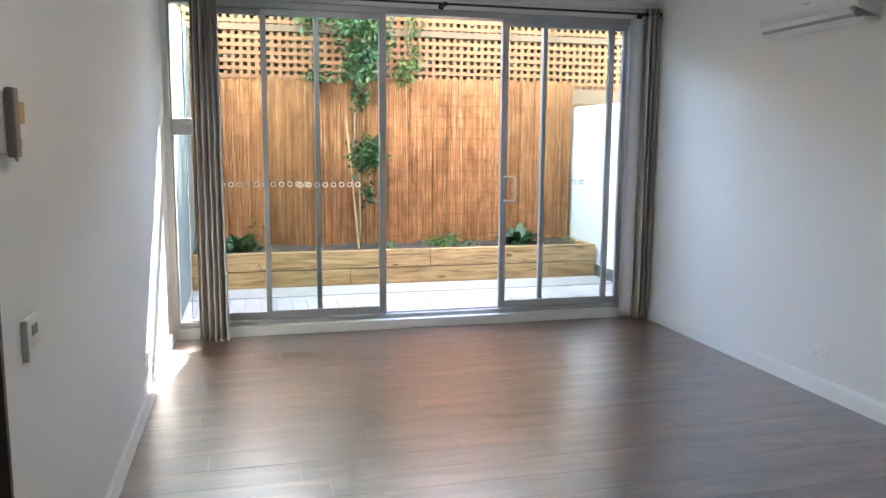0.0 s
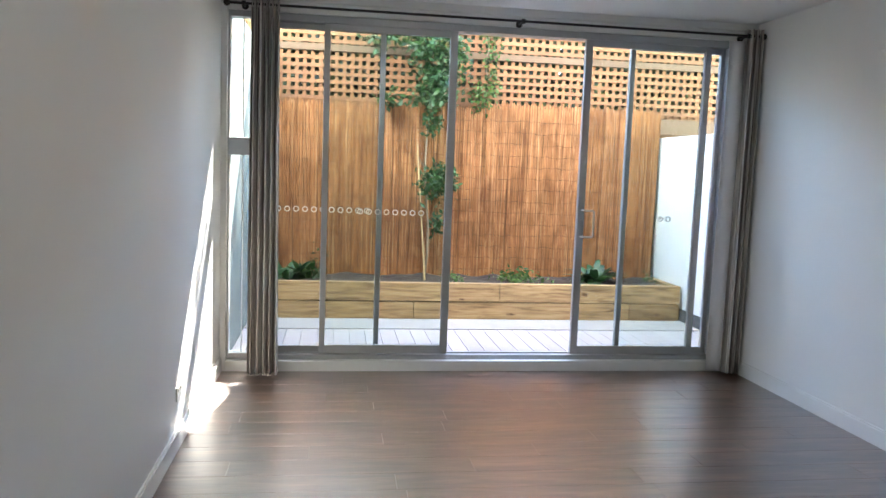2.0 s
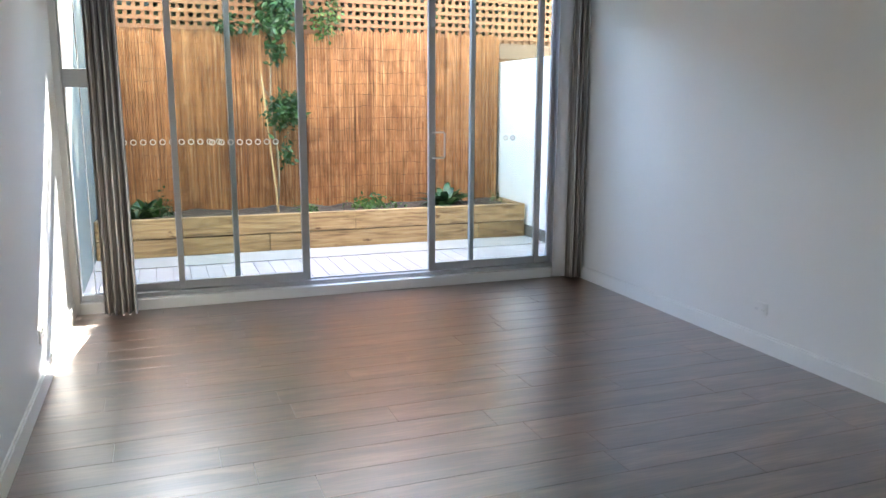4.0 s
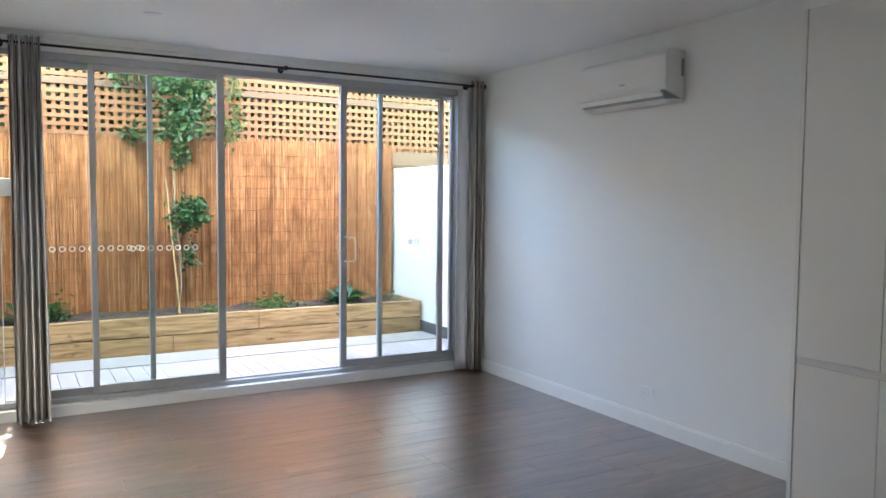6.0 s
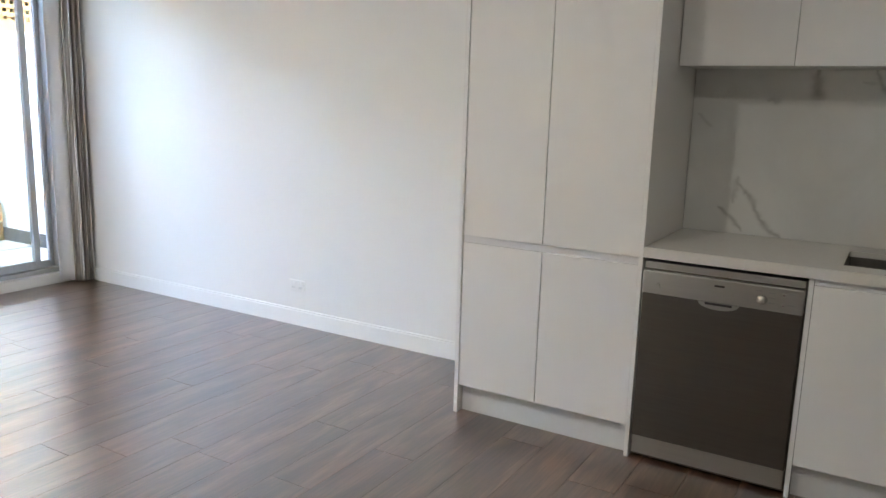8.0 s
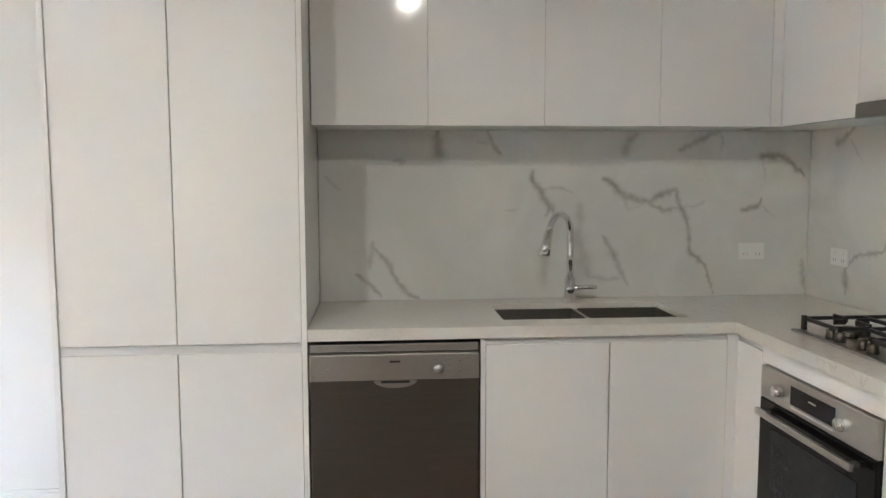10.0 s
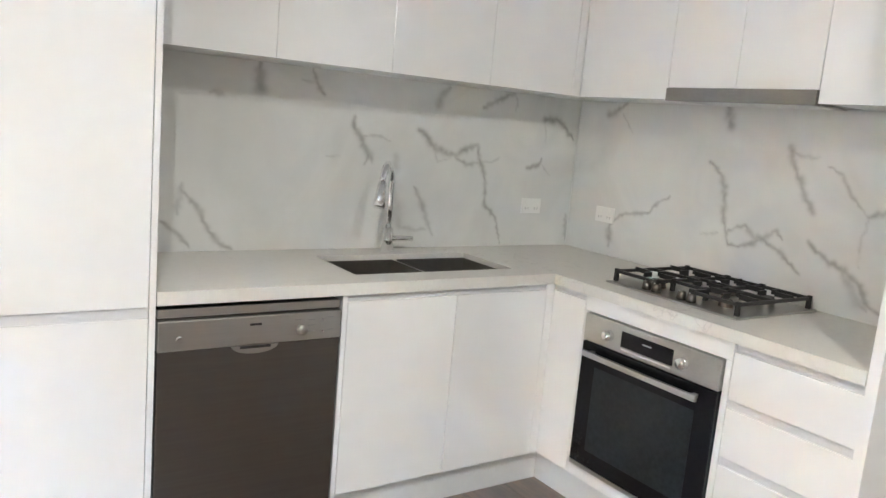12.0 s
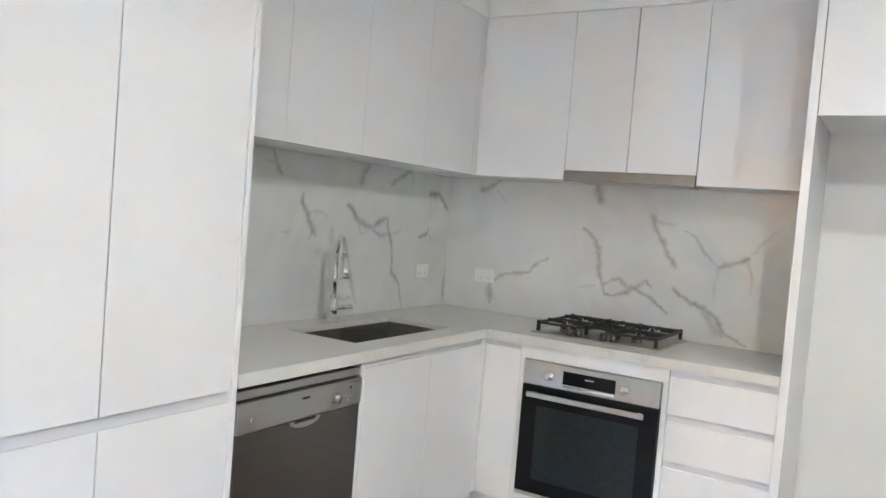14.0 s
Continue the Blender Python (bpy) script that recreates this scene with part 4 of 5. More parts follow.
for x in (2.165, 2.502):
    part("knob", T((x, FYK + 0.016, 0.740), (x, FYK + 0.042, 0.740), 0.021, 0.018, 22), CHROME, cp, "round chrome knob", True)

# hob
hob = thing("gas_hob", (2.36, -0.10, 0.90), "black cast-iron gas hob on a steel plate", "gas hob")
HX0, HX1, HY0, HY1 = 2.075, 2.665, -0.345, 0.125
part("plate", B(HX0, HX1, HY0, HY1, 0.8998, 0.908, bevel=0.003), STEEL, hob)
burners = [(2.21, -0.23, 0.036), (2.21, 0.0, 0.026), (2.37, -0.20, 0.052), (2.53, -0.23, 0.036), (2.53, 0.0, 0.044)]
for x, y, r in burners:
    cup = part("burner", T((x, y, 0.908), (x, y, 0.924), r, r * 0.9, 20), STEEL_DARK, hob)
    part("burner_cap", T((x, y, 0.924), (x, y, 0.934), r * 0.92, r * 0.80, 20), BLACK_IRON, cup)
for x0, x1 in ((2.10, 2.29), (2.295, 2.445), (2.45, 2.645)):
    g = bmesh.new()
    y0, y1 = HY0 + 0.02, HY1 - 0.035 if x0 != 2.295 else 0.0
    zt = 0.952
    for a in (x0, x1):
        box(g, a - 0.005, a + 0.005, y0, y1, zt - 0.012, zt)
    for b in (y0, (y0 + y1) / 2, y1):
        box(g, x0, x1, b - 0.005, b + 0.005, zt - 0.012, zt)
    xm = (x0 + x1) / 2
    for b in (y0 + (y1 - y0) * 0.25, y0 + (y1 - y0) * 0.75):
        for s in (-1, 1):
            box(g, xm + s * 0.025 if s > 0 else x0, x1 if s > 0 else xm - 0.025, b - 0.004, b + 0.004, zt - 0.010, zt + 0.008)
            box(g, xm - 0.004, xm + 0.004, b + s * 0.02 if s > 0 else b - 0.06, b + 0.06 if s > 0 else b - 0.02, zt - 0.010, zt + 0.008)
    for a in (x0, x1):
        for b in (y0, y1):
            box(g, a - 0.007, a + 0.007, b - 0.007, b + 0.007, 0.908, zt + 0.004)
    part("pan_support", g, BLACK_IRON, hob, "cast-iron pan support")
for x in (2.29, 2.335, 2.45, 2.495):
    kb = part("knob", T((x, 0.085, 0.908), (x, 0.085, 0.938), 0.018, 0.015, 16), STEEL_DARK, hob, smooth=True)
    part("knob_ridge", B(x - 0.003, x + 0.003, 0.071, 0.099, 0.936, 0.943), STEEL, kb)

# wall cabinets
UX, UZ0, UZ1 = 3.133, 1.617, 2.409
edges = (1.766, 1.328, 0.880, 0.427, -0.02)
for b, a in zip(edges, edges[1:]):
    wc = thing("wall_cabinet", (3.29, (a + b) / 2, UZ0), "gloss white handleless wall cabinet", "cabinet", "wall cabinets")
    part("body", B(UX + DT + 0.002, RX - 0.002, max(a, SY + 0.32) + 0.001, b - 0.001, UZ0 + 0.004, UZ1), CARCASS, wc)
    part("door", B(UX, UX + DT, a + 0.0008, b - 0.0008, UZ0, UZ1, bevel=0.0015), LACQUER, wc, "gloss white door")
UYK = -0.066
part_corner = thing("corner_cabinet", (3.1, -0.2, UZ0), "gloss white corner wall cabinet", "cabinet", "wall cabinets")
part("body", B(3.134, RX - 0.002, SY + 0.013, -0.068, UZ0 + 0.004, UZ1), CARCASS, part_corner)
part("filler", B(UX, UX + DT, UYK + 0.001, -0.0215, UZ0, UZ1), LACQUER, part_corner)
for x0, x1, z in ((2.652, 3.132, UZ0), (2.349, 2.650, 1.662), (2.036, 2.347, 1.662), (1.588, 2.034, UZ0)):
    wc = thing("wall_cabinet", ((x0 + x1) / 2, -0.22, z), "gloss white handleless wall cabinet by the rangehood", "cabinet", "wall cabinets")
    part("body", B(x0 + 0.001, x1 - 0.001, SY + 0.002, UYK - DT - 0.002, z + 0.004, UZ1), CARCASS, wc)
    part("door", B(x0 + (0.0008 if x0 < 2.6 else -0.0005), x1 - 0.0008, UYK - DT, UYK, z, UZ1, bevel=0.0015), LACQUER, wc, "gloss white door")
hood = thing("rangehood", (2.34, -0.2, 1.61), "slim stainless steel slide-out rangehood", "rangehood")
part("body", B(2.04, 2.648, SY + 0.013, -0.09, 1.622, 1.6605), STEEL_DARK, hood)
part("front_lip", B(2.038, 2.650, -0.089, UYK + 0.008, 1.612, 1.6605, bevel=0.002), HOOD_STEEL, hood, "brushed steel front lip")
part("filter", B(2.08, 2.61, SY + 0.06, -0.10, 1.614, 1.621), STEEL, hood, "metal grease filter")

fr = thing("fridge_surround", (1.14, -0.08, 0), "white cabinet surround of an empty fridge space", "cabinet")
part("side_panel", B(1.555, 1.587, SY + 0.002, 0.232, 0.0, 2.409, bevel=0.001), LACQUER, fr)
part("far_panel", B(0.722, 0.742, SY + 0.002, 0.225, 0.0, 2.409, bevel=0.001), LACQUER, fr)
part("overhead_box", B(0.743, 1.554, SY + 0.002, 0.185, 1.892, 2.409), CARCASS, fr)
for a, b in ((0.743, 1.148), (1.150, 1.554)):
    door_y(fr, "overhead_door", a, b, 1.882, 2.407, y=0.206)

wall_socket("power_outlet", (RX - 0.011, -0.115, 1.095), "-x", "white double power outlet on the stone splashback")
wall_socket("power_outlet", (3.19, SY + 0.011, 1.09), "+y", "white double power outlet on the stone splashback")

# ---- courtyard ----
structure("ground", B(-60, 60, NY + 0.2, 90, -0.5, -0.06), GRASS, "dull ground beyond the courtyard", "ground")
FENCE_Y, BED_Y = 9.12, 8.30
structure("pavement", B(-0.75, 4.05, 7.83, BED_Y + 0.02, -0.06, 0.004), CONCRETE, "pale concrete strip beside the planter", "pavement")
structure("deck_base", B(-0.75, 4.05, NY + 0.221, 7.82, -0.06, -0.02), PLINTH, "dark gap under the deck boards", "deck")
structure("wall_courtyard_right", B(3.99, 4.15, NY + 0.24, FENCE_Y + 0.05, -0.05, 1.94, bevel=0.01), RENDERED, "white rendered courtyard wall", "wall")
structure("baseboard_courtyard", B(3.965, 3.988, NY + 0.24, BED_Y + 0.05, 0.0, 0.125), PLINTH, "dark plinth along the white wall", "baseboard")
structure("wall_courtyard_left", B(-0.62, -0.445, NY + 0.24, FENCE_Y + 0.05, -0.05, 2.7, bevel=0.01), SIDE_WALL, "grey-green rendered courtyard side wall", "wall")
structure("wall_house_upper", B(-6, 9, NY + 0.0, NY + 0.22, CZ + 0.21, 6.0), BRICK, "rendered upper storey wall", "wall")
structure("wall_house_left", B(-6, LX - TH - 0.01, NY, NY + 0.22, -0.1, CZ + 0.2), BRICK, "rendered outside wall of the house", "wall")
structure("wall_house_right", B(RX + TH + 0.01, 9, NY, NY + 0.22, -0.1, CZ + 0.2), BRICK, "rendered outside wall of the house", "wall")
# unseen overhang, added so its edge trims the sun patch indoors
structure("balcony_slab", B(-3.0, 0.1, NY + 0.225, 7.02, 2.74, 2.90), RENDERED, "unseen slab added to cut the sun patch on the left wall", "balcony")

bed = thing("planter_bed", (1.7, BED_Y, 0), "raised garden bed of stacked pine sleepers", "planter")
for z0, z1, joints in ((0.004, 0.174, (-0.44, 1.15, 3.4, 3.955)), (0.184, 0.368, (-0.44, 2.02, 3.955))):
    for a, b in zip(joints, joints[1:]):
        part("sleeper", B(a + 0.002, b - 0.002, BED_Y, BED_Y + 0.075, z0, z1, bevel=0.006), TIMBER, bed)
part("end_sleeper", B(3.88, 3.955, BED_Y + 0.077, FENCE_Y - 0.05, 0.004, 0.366, bevel=0.006), TIMBER, bed)
soil = bmesh.new()
NXs, NYs = 60, 12
gv = [[soil.verts.new((-0.44 + 4.31 * i / NXs, BED_Y + 0.076 + 0.70 * j / NYs, 0.325 + 0.035 * noise.noise(Vector((i * 0.35, j * 0.4, 2))) + 0.02 * j / NYs)) for i in range(NXs + 1)] for j in range(NYs + 1)]
for j in range(NYs):
    for i in range(NXs):
        soil.faces.new((gv[j][i], gv[j][i + 1], gv[j + 1][i + 1], gv[j + 1][i]))
part("soil", soil, SOIL, bed, "dark loose soil")

# fence: palings, reed screen and lattice
fence = thing("fence", (2.0, FENCE_Y, 0), "timber paling fence topped with square lattice", "fence")
for k in range(66):
    x = -2.2 + k * 0.125
    part("paling", B(x, x + 0.1245, FENCE_Y + 0.06, FENCE_Y + 0.078, -0.06, 2.20), PALING, fence)
part("mid_rail", B(-2.2, 6.05, FENCE_Y + 0.005, FENCE_Y + 0.055, 2.695, 2.765, bevel=0.004), RAIL, fence)
part("low_rail", B(3.97, 6.05, FENCE_Y + 0.005, FENCE_Y + 0.055, 1.98, 2.15, bevel=0.004), RAIL, fence)
part("top_rail", B(-2.2, 6.05, FENCE_Y + 0.005, FENCE_Y + 0.055, 3.32, 3.38, bevel=0.004), RAIL, fence)
PITCH, SLAT = 0.083, 0.040
hs = mesh_of("slat", B(-4.125, 4.125, -0.005, 0.005, -SLAT / 2, SLAT / 2), LATTICE)
vlow = mesh_of("slat", B(-SLAT / 2, SLAT / 2, -0.005, 0.005, 0, 0.60), LATTICE)
vtop = mesh_of("slat", B(-SLAT / 2, SLAT / 2, -0.005, 0.005, 0, 0.56), LATTICE)


def slat(me, x, y, z):
    ob = new("slat", me)
    ob.matrix_basis = Matrix.Translation((x, y, z))
    ob.parent = fence
    ob.matrix_parent_inverse = fence.matrix_basis.inverted()


for k in range(7):
    slat(hs, 1.925, FENCE_Y + 0.026, 2.13 + PITCH * k)
for k in range(7):
    slat(hs, 1.925, FENCE_Y + 0.026, 2.80 + PITCH * k)
for k in range(99):
    slat(vlow, -2.15 + PITCH * k, FENCE_Y + 0.038, 2.095)
    slat(vtop, -2.15 + PITCH * k, FENCE_Y + 0.038, 2.766)


def reeds(x0, x1, y, z0, z1, seed):
    """A screen of thin canes, side by side and a little askew."""
    rnd = random.Random(seed)
    verts, faces = [], []
    for layer in (0, 1, 2):
        x = x0
        while x < x1:
            r = rnd.uniform(0.0026, 0.0048)
            zt = z1 + rnd.uniform(-0.05, 0.025) - 0.012 * layer
            lean, bow = rnd.gauss(0, 0.028), rnd.gauss(0, 0.008)
            base = len(verts)
            segs = 4
            for s in range(segs + 1):
                v = s / segs
                cx = x + lean * v + bow * math.sin(v * math.pi)
                cy = y + layer * 0.010 + rnd.uniform(-0.003, 0.003)
                for k in range(4):
                    a = k * math.pi / 2 + 0.5
                    verts.append((cx + r * math.cos(a), cy + r * math.sin(a), z0 + (zt - z0) * v))
            for s in range(segs):
                for k in range(4):
                    p, q = base + s * 4, base + s * 4 + 4
                    faces.append((p + k, p + (k + 1) % 4, q + (k + 1) % 4, q + k))
            faces.append((base + segs * 4, base + segs * 4 + 1, base + segs * 4 + 2, base + segs * 4 + 3))
            x += r * 1.7 + rnd.uniform(0, 0.0025)
    me = bpy.data.meshes.new("canes")
    me.from_pydata(verts, [], faces)
    me.materials.append(REED)
    return me


for x0, x1, y, z1, sd in ((-0.44, 2.03, FENCE_Y - 0.032, 2.17, 4), (2.0, 3.93, FENCE_Y - 0.055, 2.235, 9)):
    scr = thing("reed_screen", ((x0 + x1) / 2, y, 0.3), "orange-brown reed screen wired onto the fence", "reed screen", "reed screens")
    cn = tagged(new("cane_layer", reeds(x0, x1, y, 0.28, z1, sd)), kind="stuff")
    cn.parent = scr
    cn.matrix_parent_inverse = scr.matrix_basis.inverted()
    rnd = random.Random(sd)
    for k in range(14):
        z = 0.42 + k * 0.125
        pts = [(x0 + (x1 - x0) * i / 30, y - 0.0075 + rnd.uniform(-0.001, 0.001), z + rnd.uniform(-0.014, 0.014)) for i in range(31)]
        part("binding_wire", sweep(pts, 0.0017, 4), RAIL, scr, "thin dark binding wire")


# ---- plants ----
def leaf(bm, p, d, up, length, width, fold=0.25, droop=0.0, segs=1):
    """A pointed leaf blade, folded along its rib."""
    d, side = d.normalized(), d.cross(up).normalized()
    nrm = side.cross(d)
    prev = None
    rows = []
    for s in range(segs + 2):
        v = s / (segs + 1)
        w = width * math.sin(math.pi * min(1, 0.12 + v * 0.88)) * 0.5
        c = p + d * (length * v) - Vector((0, 0, 1)) * (droop * length * v * v)
        rows.append((bm.verts.new(c - side * w + nrm * fold * w), bm.verts.new(c), bm.verts.new(c + side * w + nrm * fold * w)))
    for a, b in zip(rows, rows[1:]):
        bm.faces.new((a[0], a[1], b[1], b[0]))
        bm.faces.new((a[1], a[2], b[2], b[1]))


def leaf_mesh(n, place, size, seed, name, material):
    """Many small pointed leaves, from plain vertex lists."""
    rnd = random.Random(seed)
    verts, faces = [], []
    for _ in range(n):
        p = Vector(place(rnd))
        d = Vector((rnd.gauss(0, 1), rnd.gauss(0, 1), rnd.gauss(-0.3, 0.8))).normalized()
        side = d.cross(Vector((rnd.gauss(0, 1), rnd.gauss(0, 1), rnd.gauss(0, 1)))).normalized()
        nrm = side.cross(d)
        l = size * rnd.uniform(0.6, 1.3)
        w = l * 0.27
        b = len(verts)
        for q in (p, p + d * l * 0.45 + side * w + nrm * w * 0.3, p + d * l, p + d * l * 0.45 - side * w + nrm * w * 0.3, p + d * l * 0.5):
            verts.append(tuple(q))
        faces += [(b, b + 1, b + 4), (b + 1, b + 2, b + 4), (b + 2, b + 3, b + 4), (b + 3, b, b + 4)]
    me = bpy.data.meshes.new(name)
    me.from_pydata(verts, [], faces)
    me.materials.append(material)
    return me


def child_mesh(name, me, parent, label="", kind=""):
    ob = tagged(new(name, me), label, kind=kind)
    ob.parent = parent
    ob.matrix_parent_inverse = parent.matrix_basis.inverted()
    return ob


TX, TY = 1.31, 8.86
tree = thing("young_tree", (TX, TY, 0.33), "slender young tree with glossy leaf clusters, staked", "tree")
trunk_line = [(TX + 0.03 * math.sin(k * 1.1), TY + 0.015 * math.cos(k * 1.7), 0.30 + 0.30 * k) for k in range(10)]
part("trunk", sweep(trunk_line, lambda s: 0.014 - 0.009 * s, 8), BARK, tree, smooth=True)
limbs = [(3, 0.12, 0.02, 0.12), (4, -0.10, 0.03, 0.15), (6, 0.16, -0.02, 0.2), (6, -0.15, 0.02, 0.18), (7, 0.2, 0.0, 0.25), (7, -0.22, -0.03, 0.22), (8, 0.13, 0.02, 0.25), (8, -0.14, 0.0, 0.2)]
for i, dx, dy, dz in limbs:
    p = Vector(trunk_line[i])
    part("limb", sweep([p, p + Vector((dx * 0.5, dy, dz * 0.6)), p + Vector((dx, dy, dz))], lambda s: 0.006 - 0.003 * s, 6), BARK, tree, smooth=True)
# clusters: centre, spread, share of the leaves
clumps = [(TX + 0.07, TY - 0.02, 1.33, 0.14, 0.13, 5), (TX + 0.16, TY, 1.46, 0.10, 0.10, 3), (TX + 0.22, TY, 1.36, 0.07, 0.10, 2), (TX + 0.12, TY, 0.92, 0.05, 0.09, 1),
          (TX + 0.04, TY, 1.98, 0.09, 0.09, 2), (TX + 0.02, TY, 2.25, 0.20, 0.10, 6), (TX + 0.1, TY, 2.47, 0.20, 0.14, 8), (TX + 0.0, TY, 2.75, 0.20, 0.14, 7),
          (TX - 0.42, TY + 0.1, 2.22, 0.10, 0.07, 2), (TX - 0.45, TY + 0.05, 2.86, 0.20, 0.12, 4), (TX + 0.26, TY, 2.70, 0.10, 0.16, 3), (TX, TY, 3.05, 0.24, 0.2, 6)]
bag = [c for c in clumps for _ in range(c[5])]


def in_clump(rnd):
    c = rnd.choice(bag)
    return c[0] + rnd.gauss(0, c[3] * 0.6), c[1] + rnd.gauss(0, c[3] * 0.55), c[2] + rnd.gauss(0, c[4] * 0.6)


child_mesh("crown", leaf_mesh(2500, in_clump, 0.075, 5, "crown", LEAF), tree, "clusters of glossy dark green leaves")
part("stake", T((TX - 0.02 + 0.03, TY - 0.05, 0.25), (TX - 0.12, TY - 0.04, 1.75), 0.009, 0.008, 8), STAKE, tree, "pale timber stake")
vine = thing("climbing_vine", (1.98, FENCE_Y - 0.06, 2.1), "leafy vine hanging over the lattice", "vine")
part("stem", sweep([(1.93, FENCE_Y - 0.035, 2.05 + 0.2 * k) if k % 2 else (1.97, FENCE_Y - 0.03, 2.05 + 0.2 * k) for k in range(8)], 0.006, 6), BARK, vine)


def on_vine(rnd):
    if rnd.random() < 0.4:
        return 1.90 + rnd.gauss(0, 0.07), FENCE_Y - 0.06 + rnd.gauss(0, 0.03), 2.33 + rnd.gauss(0, 0.10)
    return 2.0 + rnd.gauss(0, 0.05), FENCE_Y - 0.05 + rnd.gauss(0, 0.03), rnd.uniform(2.35, 3.3)


child_mesh("leaves", leaf_mesh(420, on_vine, 0.055, 8, "leaves", LEAF_PALE), vine, "pale green leaves")


def strappy(x, y, z, n, length, seed, label, material=LEAF, width=0.09):
    ob = thing("strap_leaf_plant", (x, y, z), label, "plant", "strappy plants in the bed")
    rnd = random.Random(seed)
    bm = bmesh.new()
    for k in range(n):
        a = rnd.uniform(0, math.tau)
        lift = rnd.uniform(0.7, 2.2)
        d = Vector((math.cos(a), math.sin(a) * 0.6, lift))
        leaf(bm, Vector((x + 0.03 * math.cos(a), y + 0.02 * math.sin(a), z - 0.02)), d, Vector((-math.sin(a), math.cos(a), 0)).cross(d), length * rnd.uniform(0.6, 1.1), width * rnd.uniform(0.7, 1.2), 0.3, rnd.uniform(0.35, 0.9), 5)
    part("leaves", bm, material, ob, smooth=True)


strappy(3.15, 8.72, 0.33, 34, 0.58, 3, "strappy green plant in the raised bed")
strappy(-0.10, 8.68, 0.33, 18, 0.50, 4, "strappy green plant at the bed's far end", LEAF)
strappy(0.08, 8.75, 0.33, 14, 0.42, 6, "strappy pale green plant in the raised bed", LEAF_PALE, 0.07)


def low_plant(x, y, w, h, n, size, seed, label, material):
    ob = thing("low_plant", (x, y, 0.33), label, "plant", "low plants in the bed")
    rnd0 = random.Random(seed)
    for k in range(5):
        a = rnd0.uniform(0, math.tau)
        part("stem", sweep([(x, y, 0.31), (x + w * 0.4 * math.cos(a), y + 0.05 * math.sin(a), 0.36), (x + w * 0.9 * math.cos(a), y + 0.08 * math.sin(a), 0.34 + h * 0.6)], 0.003, 5), BARK, ob)
    child_mesh("leaves", leaf_mesh(n, lambda r: (x + r.gauss(0, w * 0.5), y + r.gauss(0, 0.06), 0.35 + abs(r.gauss(0, h * 0.5))), size, seed, "leaves", material), ob)


low_plant(2.30, 8.68, 0.26, 0.11, 170, 0.06, 11, "low pale green ground-cover plant", LEAF_PALE)
low_plant(1.62, 8.66, 0.13, 0.07, 60, 0.05, 12, "small grey-green seedling in the bed", LEAF_PALE)
low_plant(0.16, 8.72, 0.12, 0.20, 90, 0.05, 13, "small bushy dark green plant", LEAF)
low_plant(3.78, 8.7, 0.10, 0.12, 26, 0.05, 14, "thin seedling beside the white wall", LEAF_PALE)


def hedge_tree(x, y, z0, top, w, seed, n, label):
    ob = thing("garden_tree", (x, y, -0.06), label, "tree", "trees behind the fence")
    rnd = random.Random(seed)
    line = [(x + 0.15 * math.sin(k + seed), y + 0.1 * math.cos(k * 1.3), -0.1 + (top - 0.6) * k / 6) for k in range(7)]
    part("trunk", sweep(line, lambda s: 0.16 - 0.11 * s, 9), BARK, ob, smooth=True)
    cl = []
    for k in range(44):
        a, r = rnd.uniform(0, math.tau), w * math.sqrt(rnd.random())
        cz = rnd.uniform(z0 + 0.3, top - 0.35)
        cl.append((x + r * math.cos(a), y + 0.7 * r * math.sin(a), cz, rnd.uniform(0.3, 0.6)))
    for k in range(7):
        c = cl[k]
        p = Vector(line[3 + k % 3])
        part("limb", sweep([p, (p + Vector(c[:3])) / 2 + Vector((0, 0, 0.15)), Vector(c[:3])], lambda s: 0.05 - 0.035 * s, 6), BARK, ob, smooth=True)

    def place(r):
        c = r.choice(cl)
        return c[0] + r.gauss(0, c[3] * 0.55), c[1] + r.gauss(0, c[3] * 0.5), c[2] + r.gauss(0, c[3] * 0.5)
    child_mesh("crown", leaf_mesh(n, place, 0.17, seed, "crown", LEAF_FAR), ob)


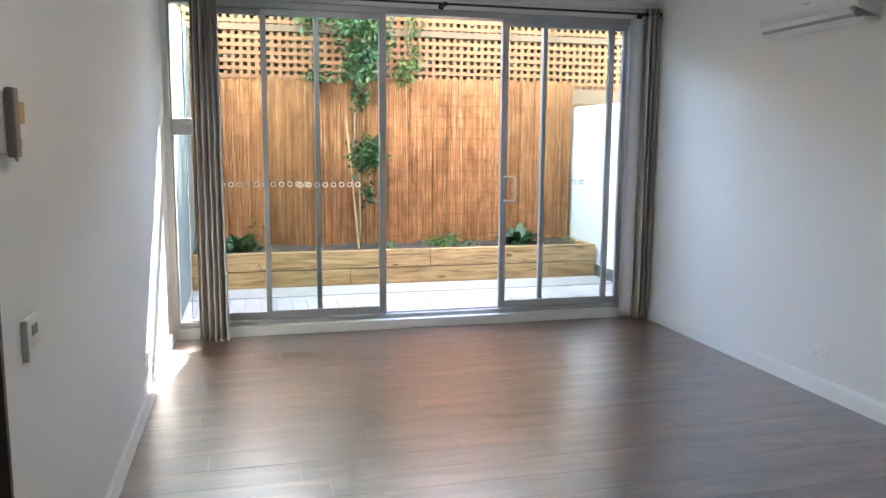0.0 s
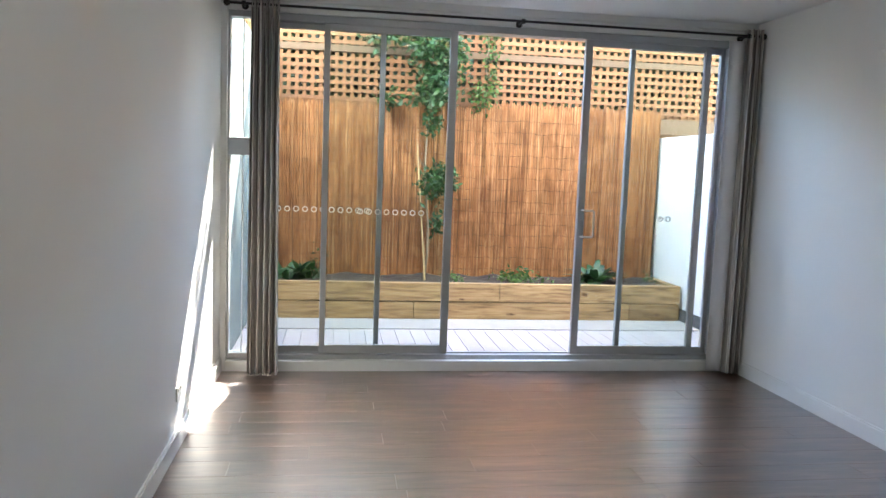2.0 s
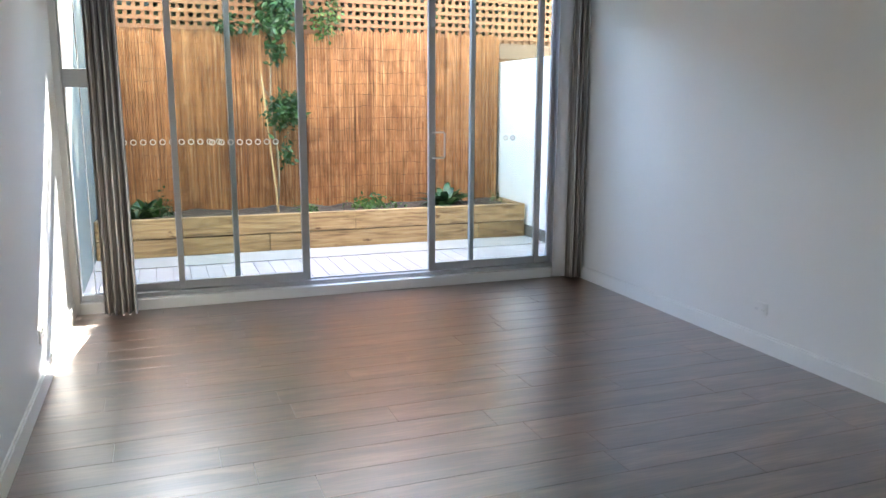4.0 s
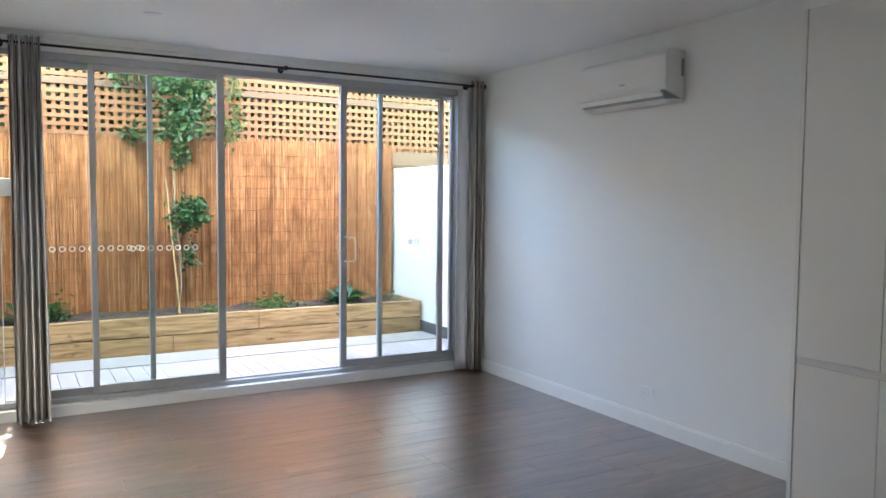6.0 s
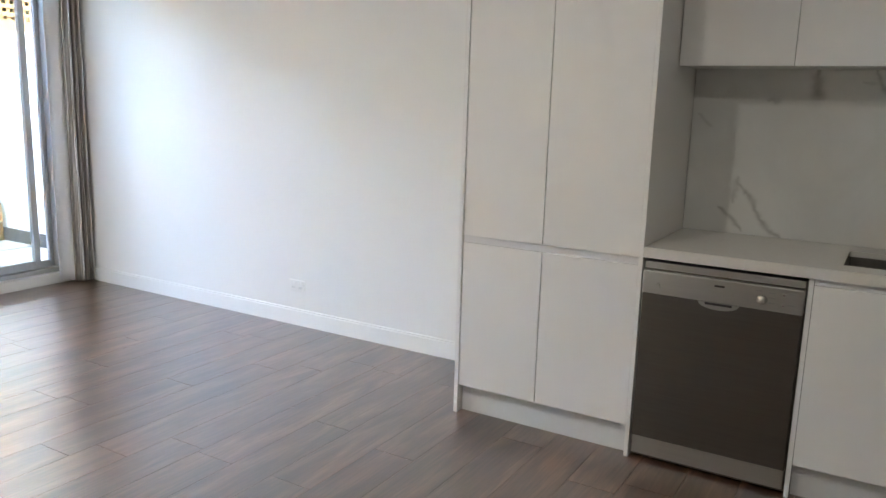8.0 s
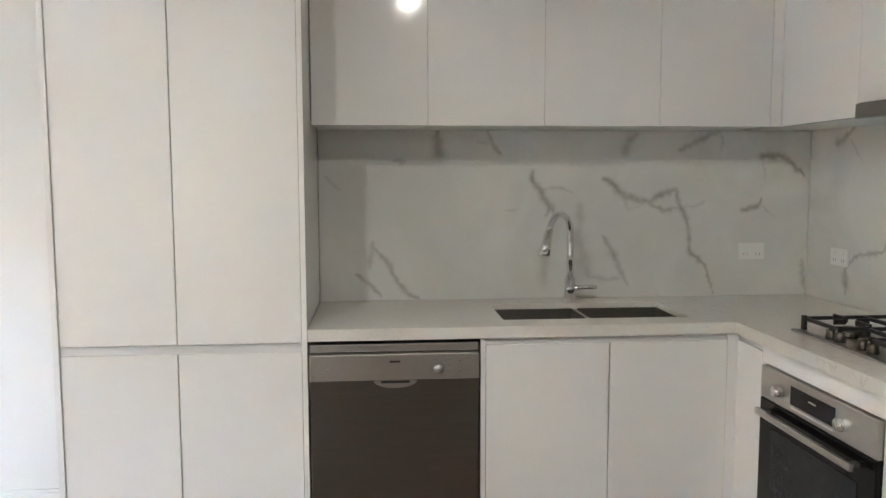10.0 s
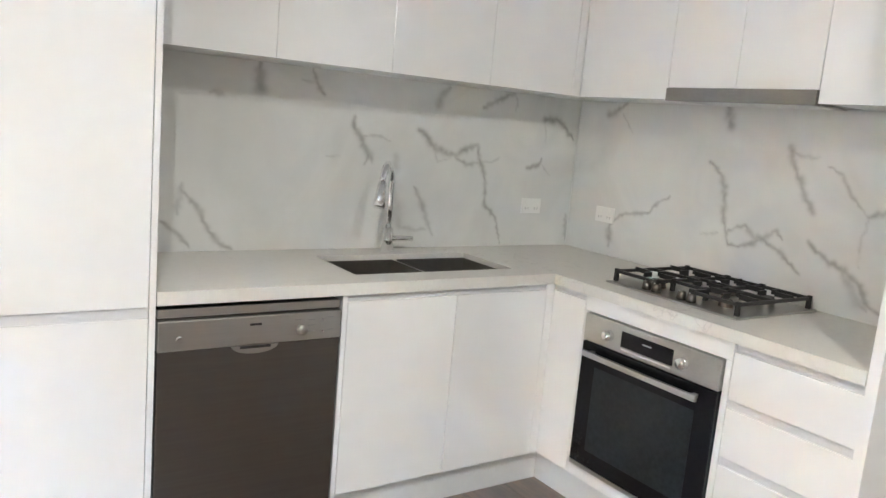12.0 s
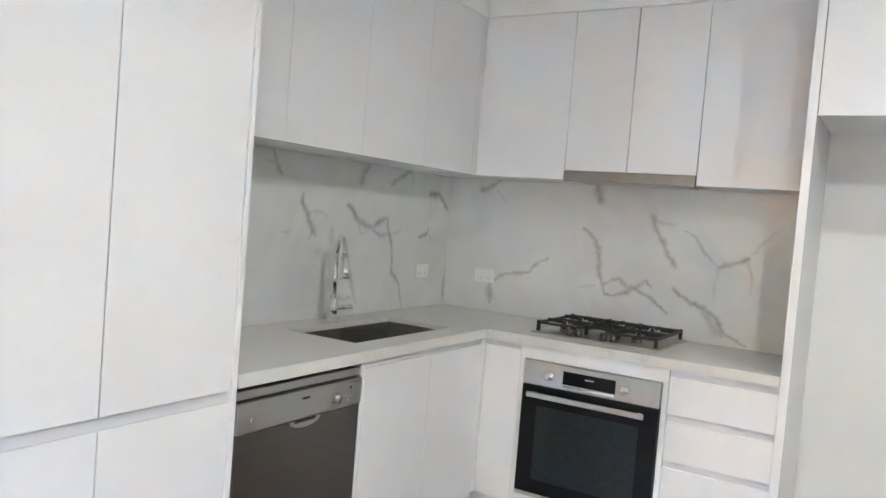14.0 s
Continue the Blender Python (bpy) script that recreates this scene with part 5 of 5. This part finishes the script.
for x, y, z0, top, w, sd in ((1.6, 10.6, 1.6, 3.75, 0.95, 1), (3.2, 10.7, 1.6, 3.8, 1.05, 2), (4.9, 10.6, 1.6, 3.75, 1.05, 3), (6.6, 10.8, 1.6, 3.8, 1.1, 4), (-1.5, 10.8, 1.6, 3.8, 1.0, 6), (0.1, 10.6, 1.6, 3.7, 0.9, 9)):
    hedge_tree(x, y, z0, top, w, sd, 6500, "dense leafy bush behind the fence")
# out of view: high crowns added to block the sun through the doors
for x, y, w, sd in ((1.45, 11.9, 0.62, 25), (1.75, 11.3, 0.95, 21), (2.9, 11.5, 1.05, 22), (4.3, 11.3, 1.05, 23), (5.7, 11.6, 1.05, 24)):
    hedge_tree(x, y, 5.2, 8.6, w, sd, 9000, "unseen tall tree added to keep the sun off the floor")

# ---- floor planks and deck boards ----
PW, PL = 0.195, 1.22
plank_me = mesh_of("plank", B(0.0006, PL - 0.0006, 0.0007, PW - 0.0007, -0.0119, 0.0, bevel=0.0012), PLANK)


def short_plank(length):
    return mesh_of("plank", B(0.0006, length - 0.0006, 0.0007, PW - 0.0007, -0.0119, 0.0, bevel=0.0012), PLANK)


rnd = random.Random(12)
row = 0
y = 3.27 - PW * 19
while y < NY - 0.01:
    x = (LX if y > HALL_Y - PW else -1.7) - rnd.uniform(0.05, 1.0)
    start = x
    if abs(y - 3.465) < 0.02:
        x = 0.459 - PL
    if abs(y - 3.27) < 0.02:
        x = 0.678 - PL
    while x < RL:
        x1 = x + PL
        a, b = max(x, (LX - 0.1 if y > HALL_Y - PW * 0.5 else -1.75)), min(x1, RL)
        if b - a > 0.004:
            ob = new("plank", plank_me if abs(b - a - PL) < 1e-6 else short_plank(b - a))
            ob.matrix_basis = Matrix.Translation((a, y if y + PW < NY + 0.018 else NY + 0.018 - PW, 0))
            ob.parent = FLOOR
        x = x1
    y += PW
DECK_ROOT = bpy.data.objects["deck_base"]
dk = mesh_of("deck_board", B(-0.068, 0.068, NY + 0.225, 7.815, -0.019, 0.0, bevel=0.002), DECK)
for k in range(33):
    ob = new("deck_board", dk)
    ob.matrix_basis = Matrix.Translation((-0.55 + 0.14 * k, 0, 0))
    ob.parent = DECK_ROOT
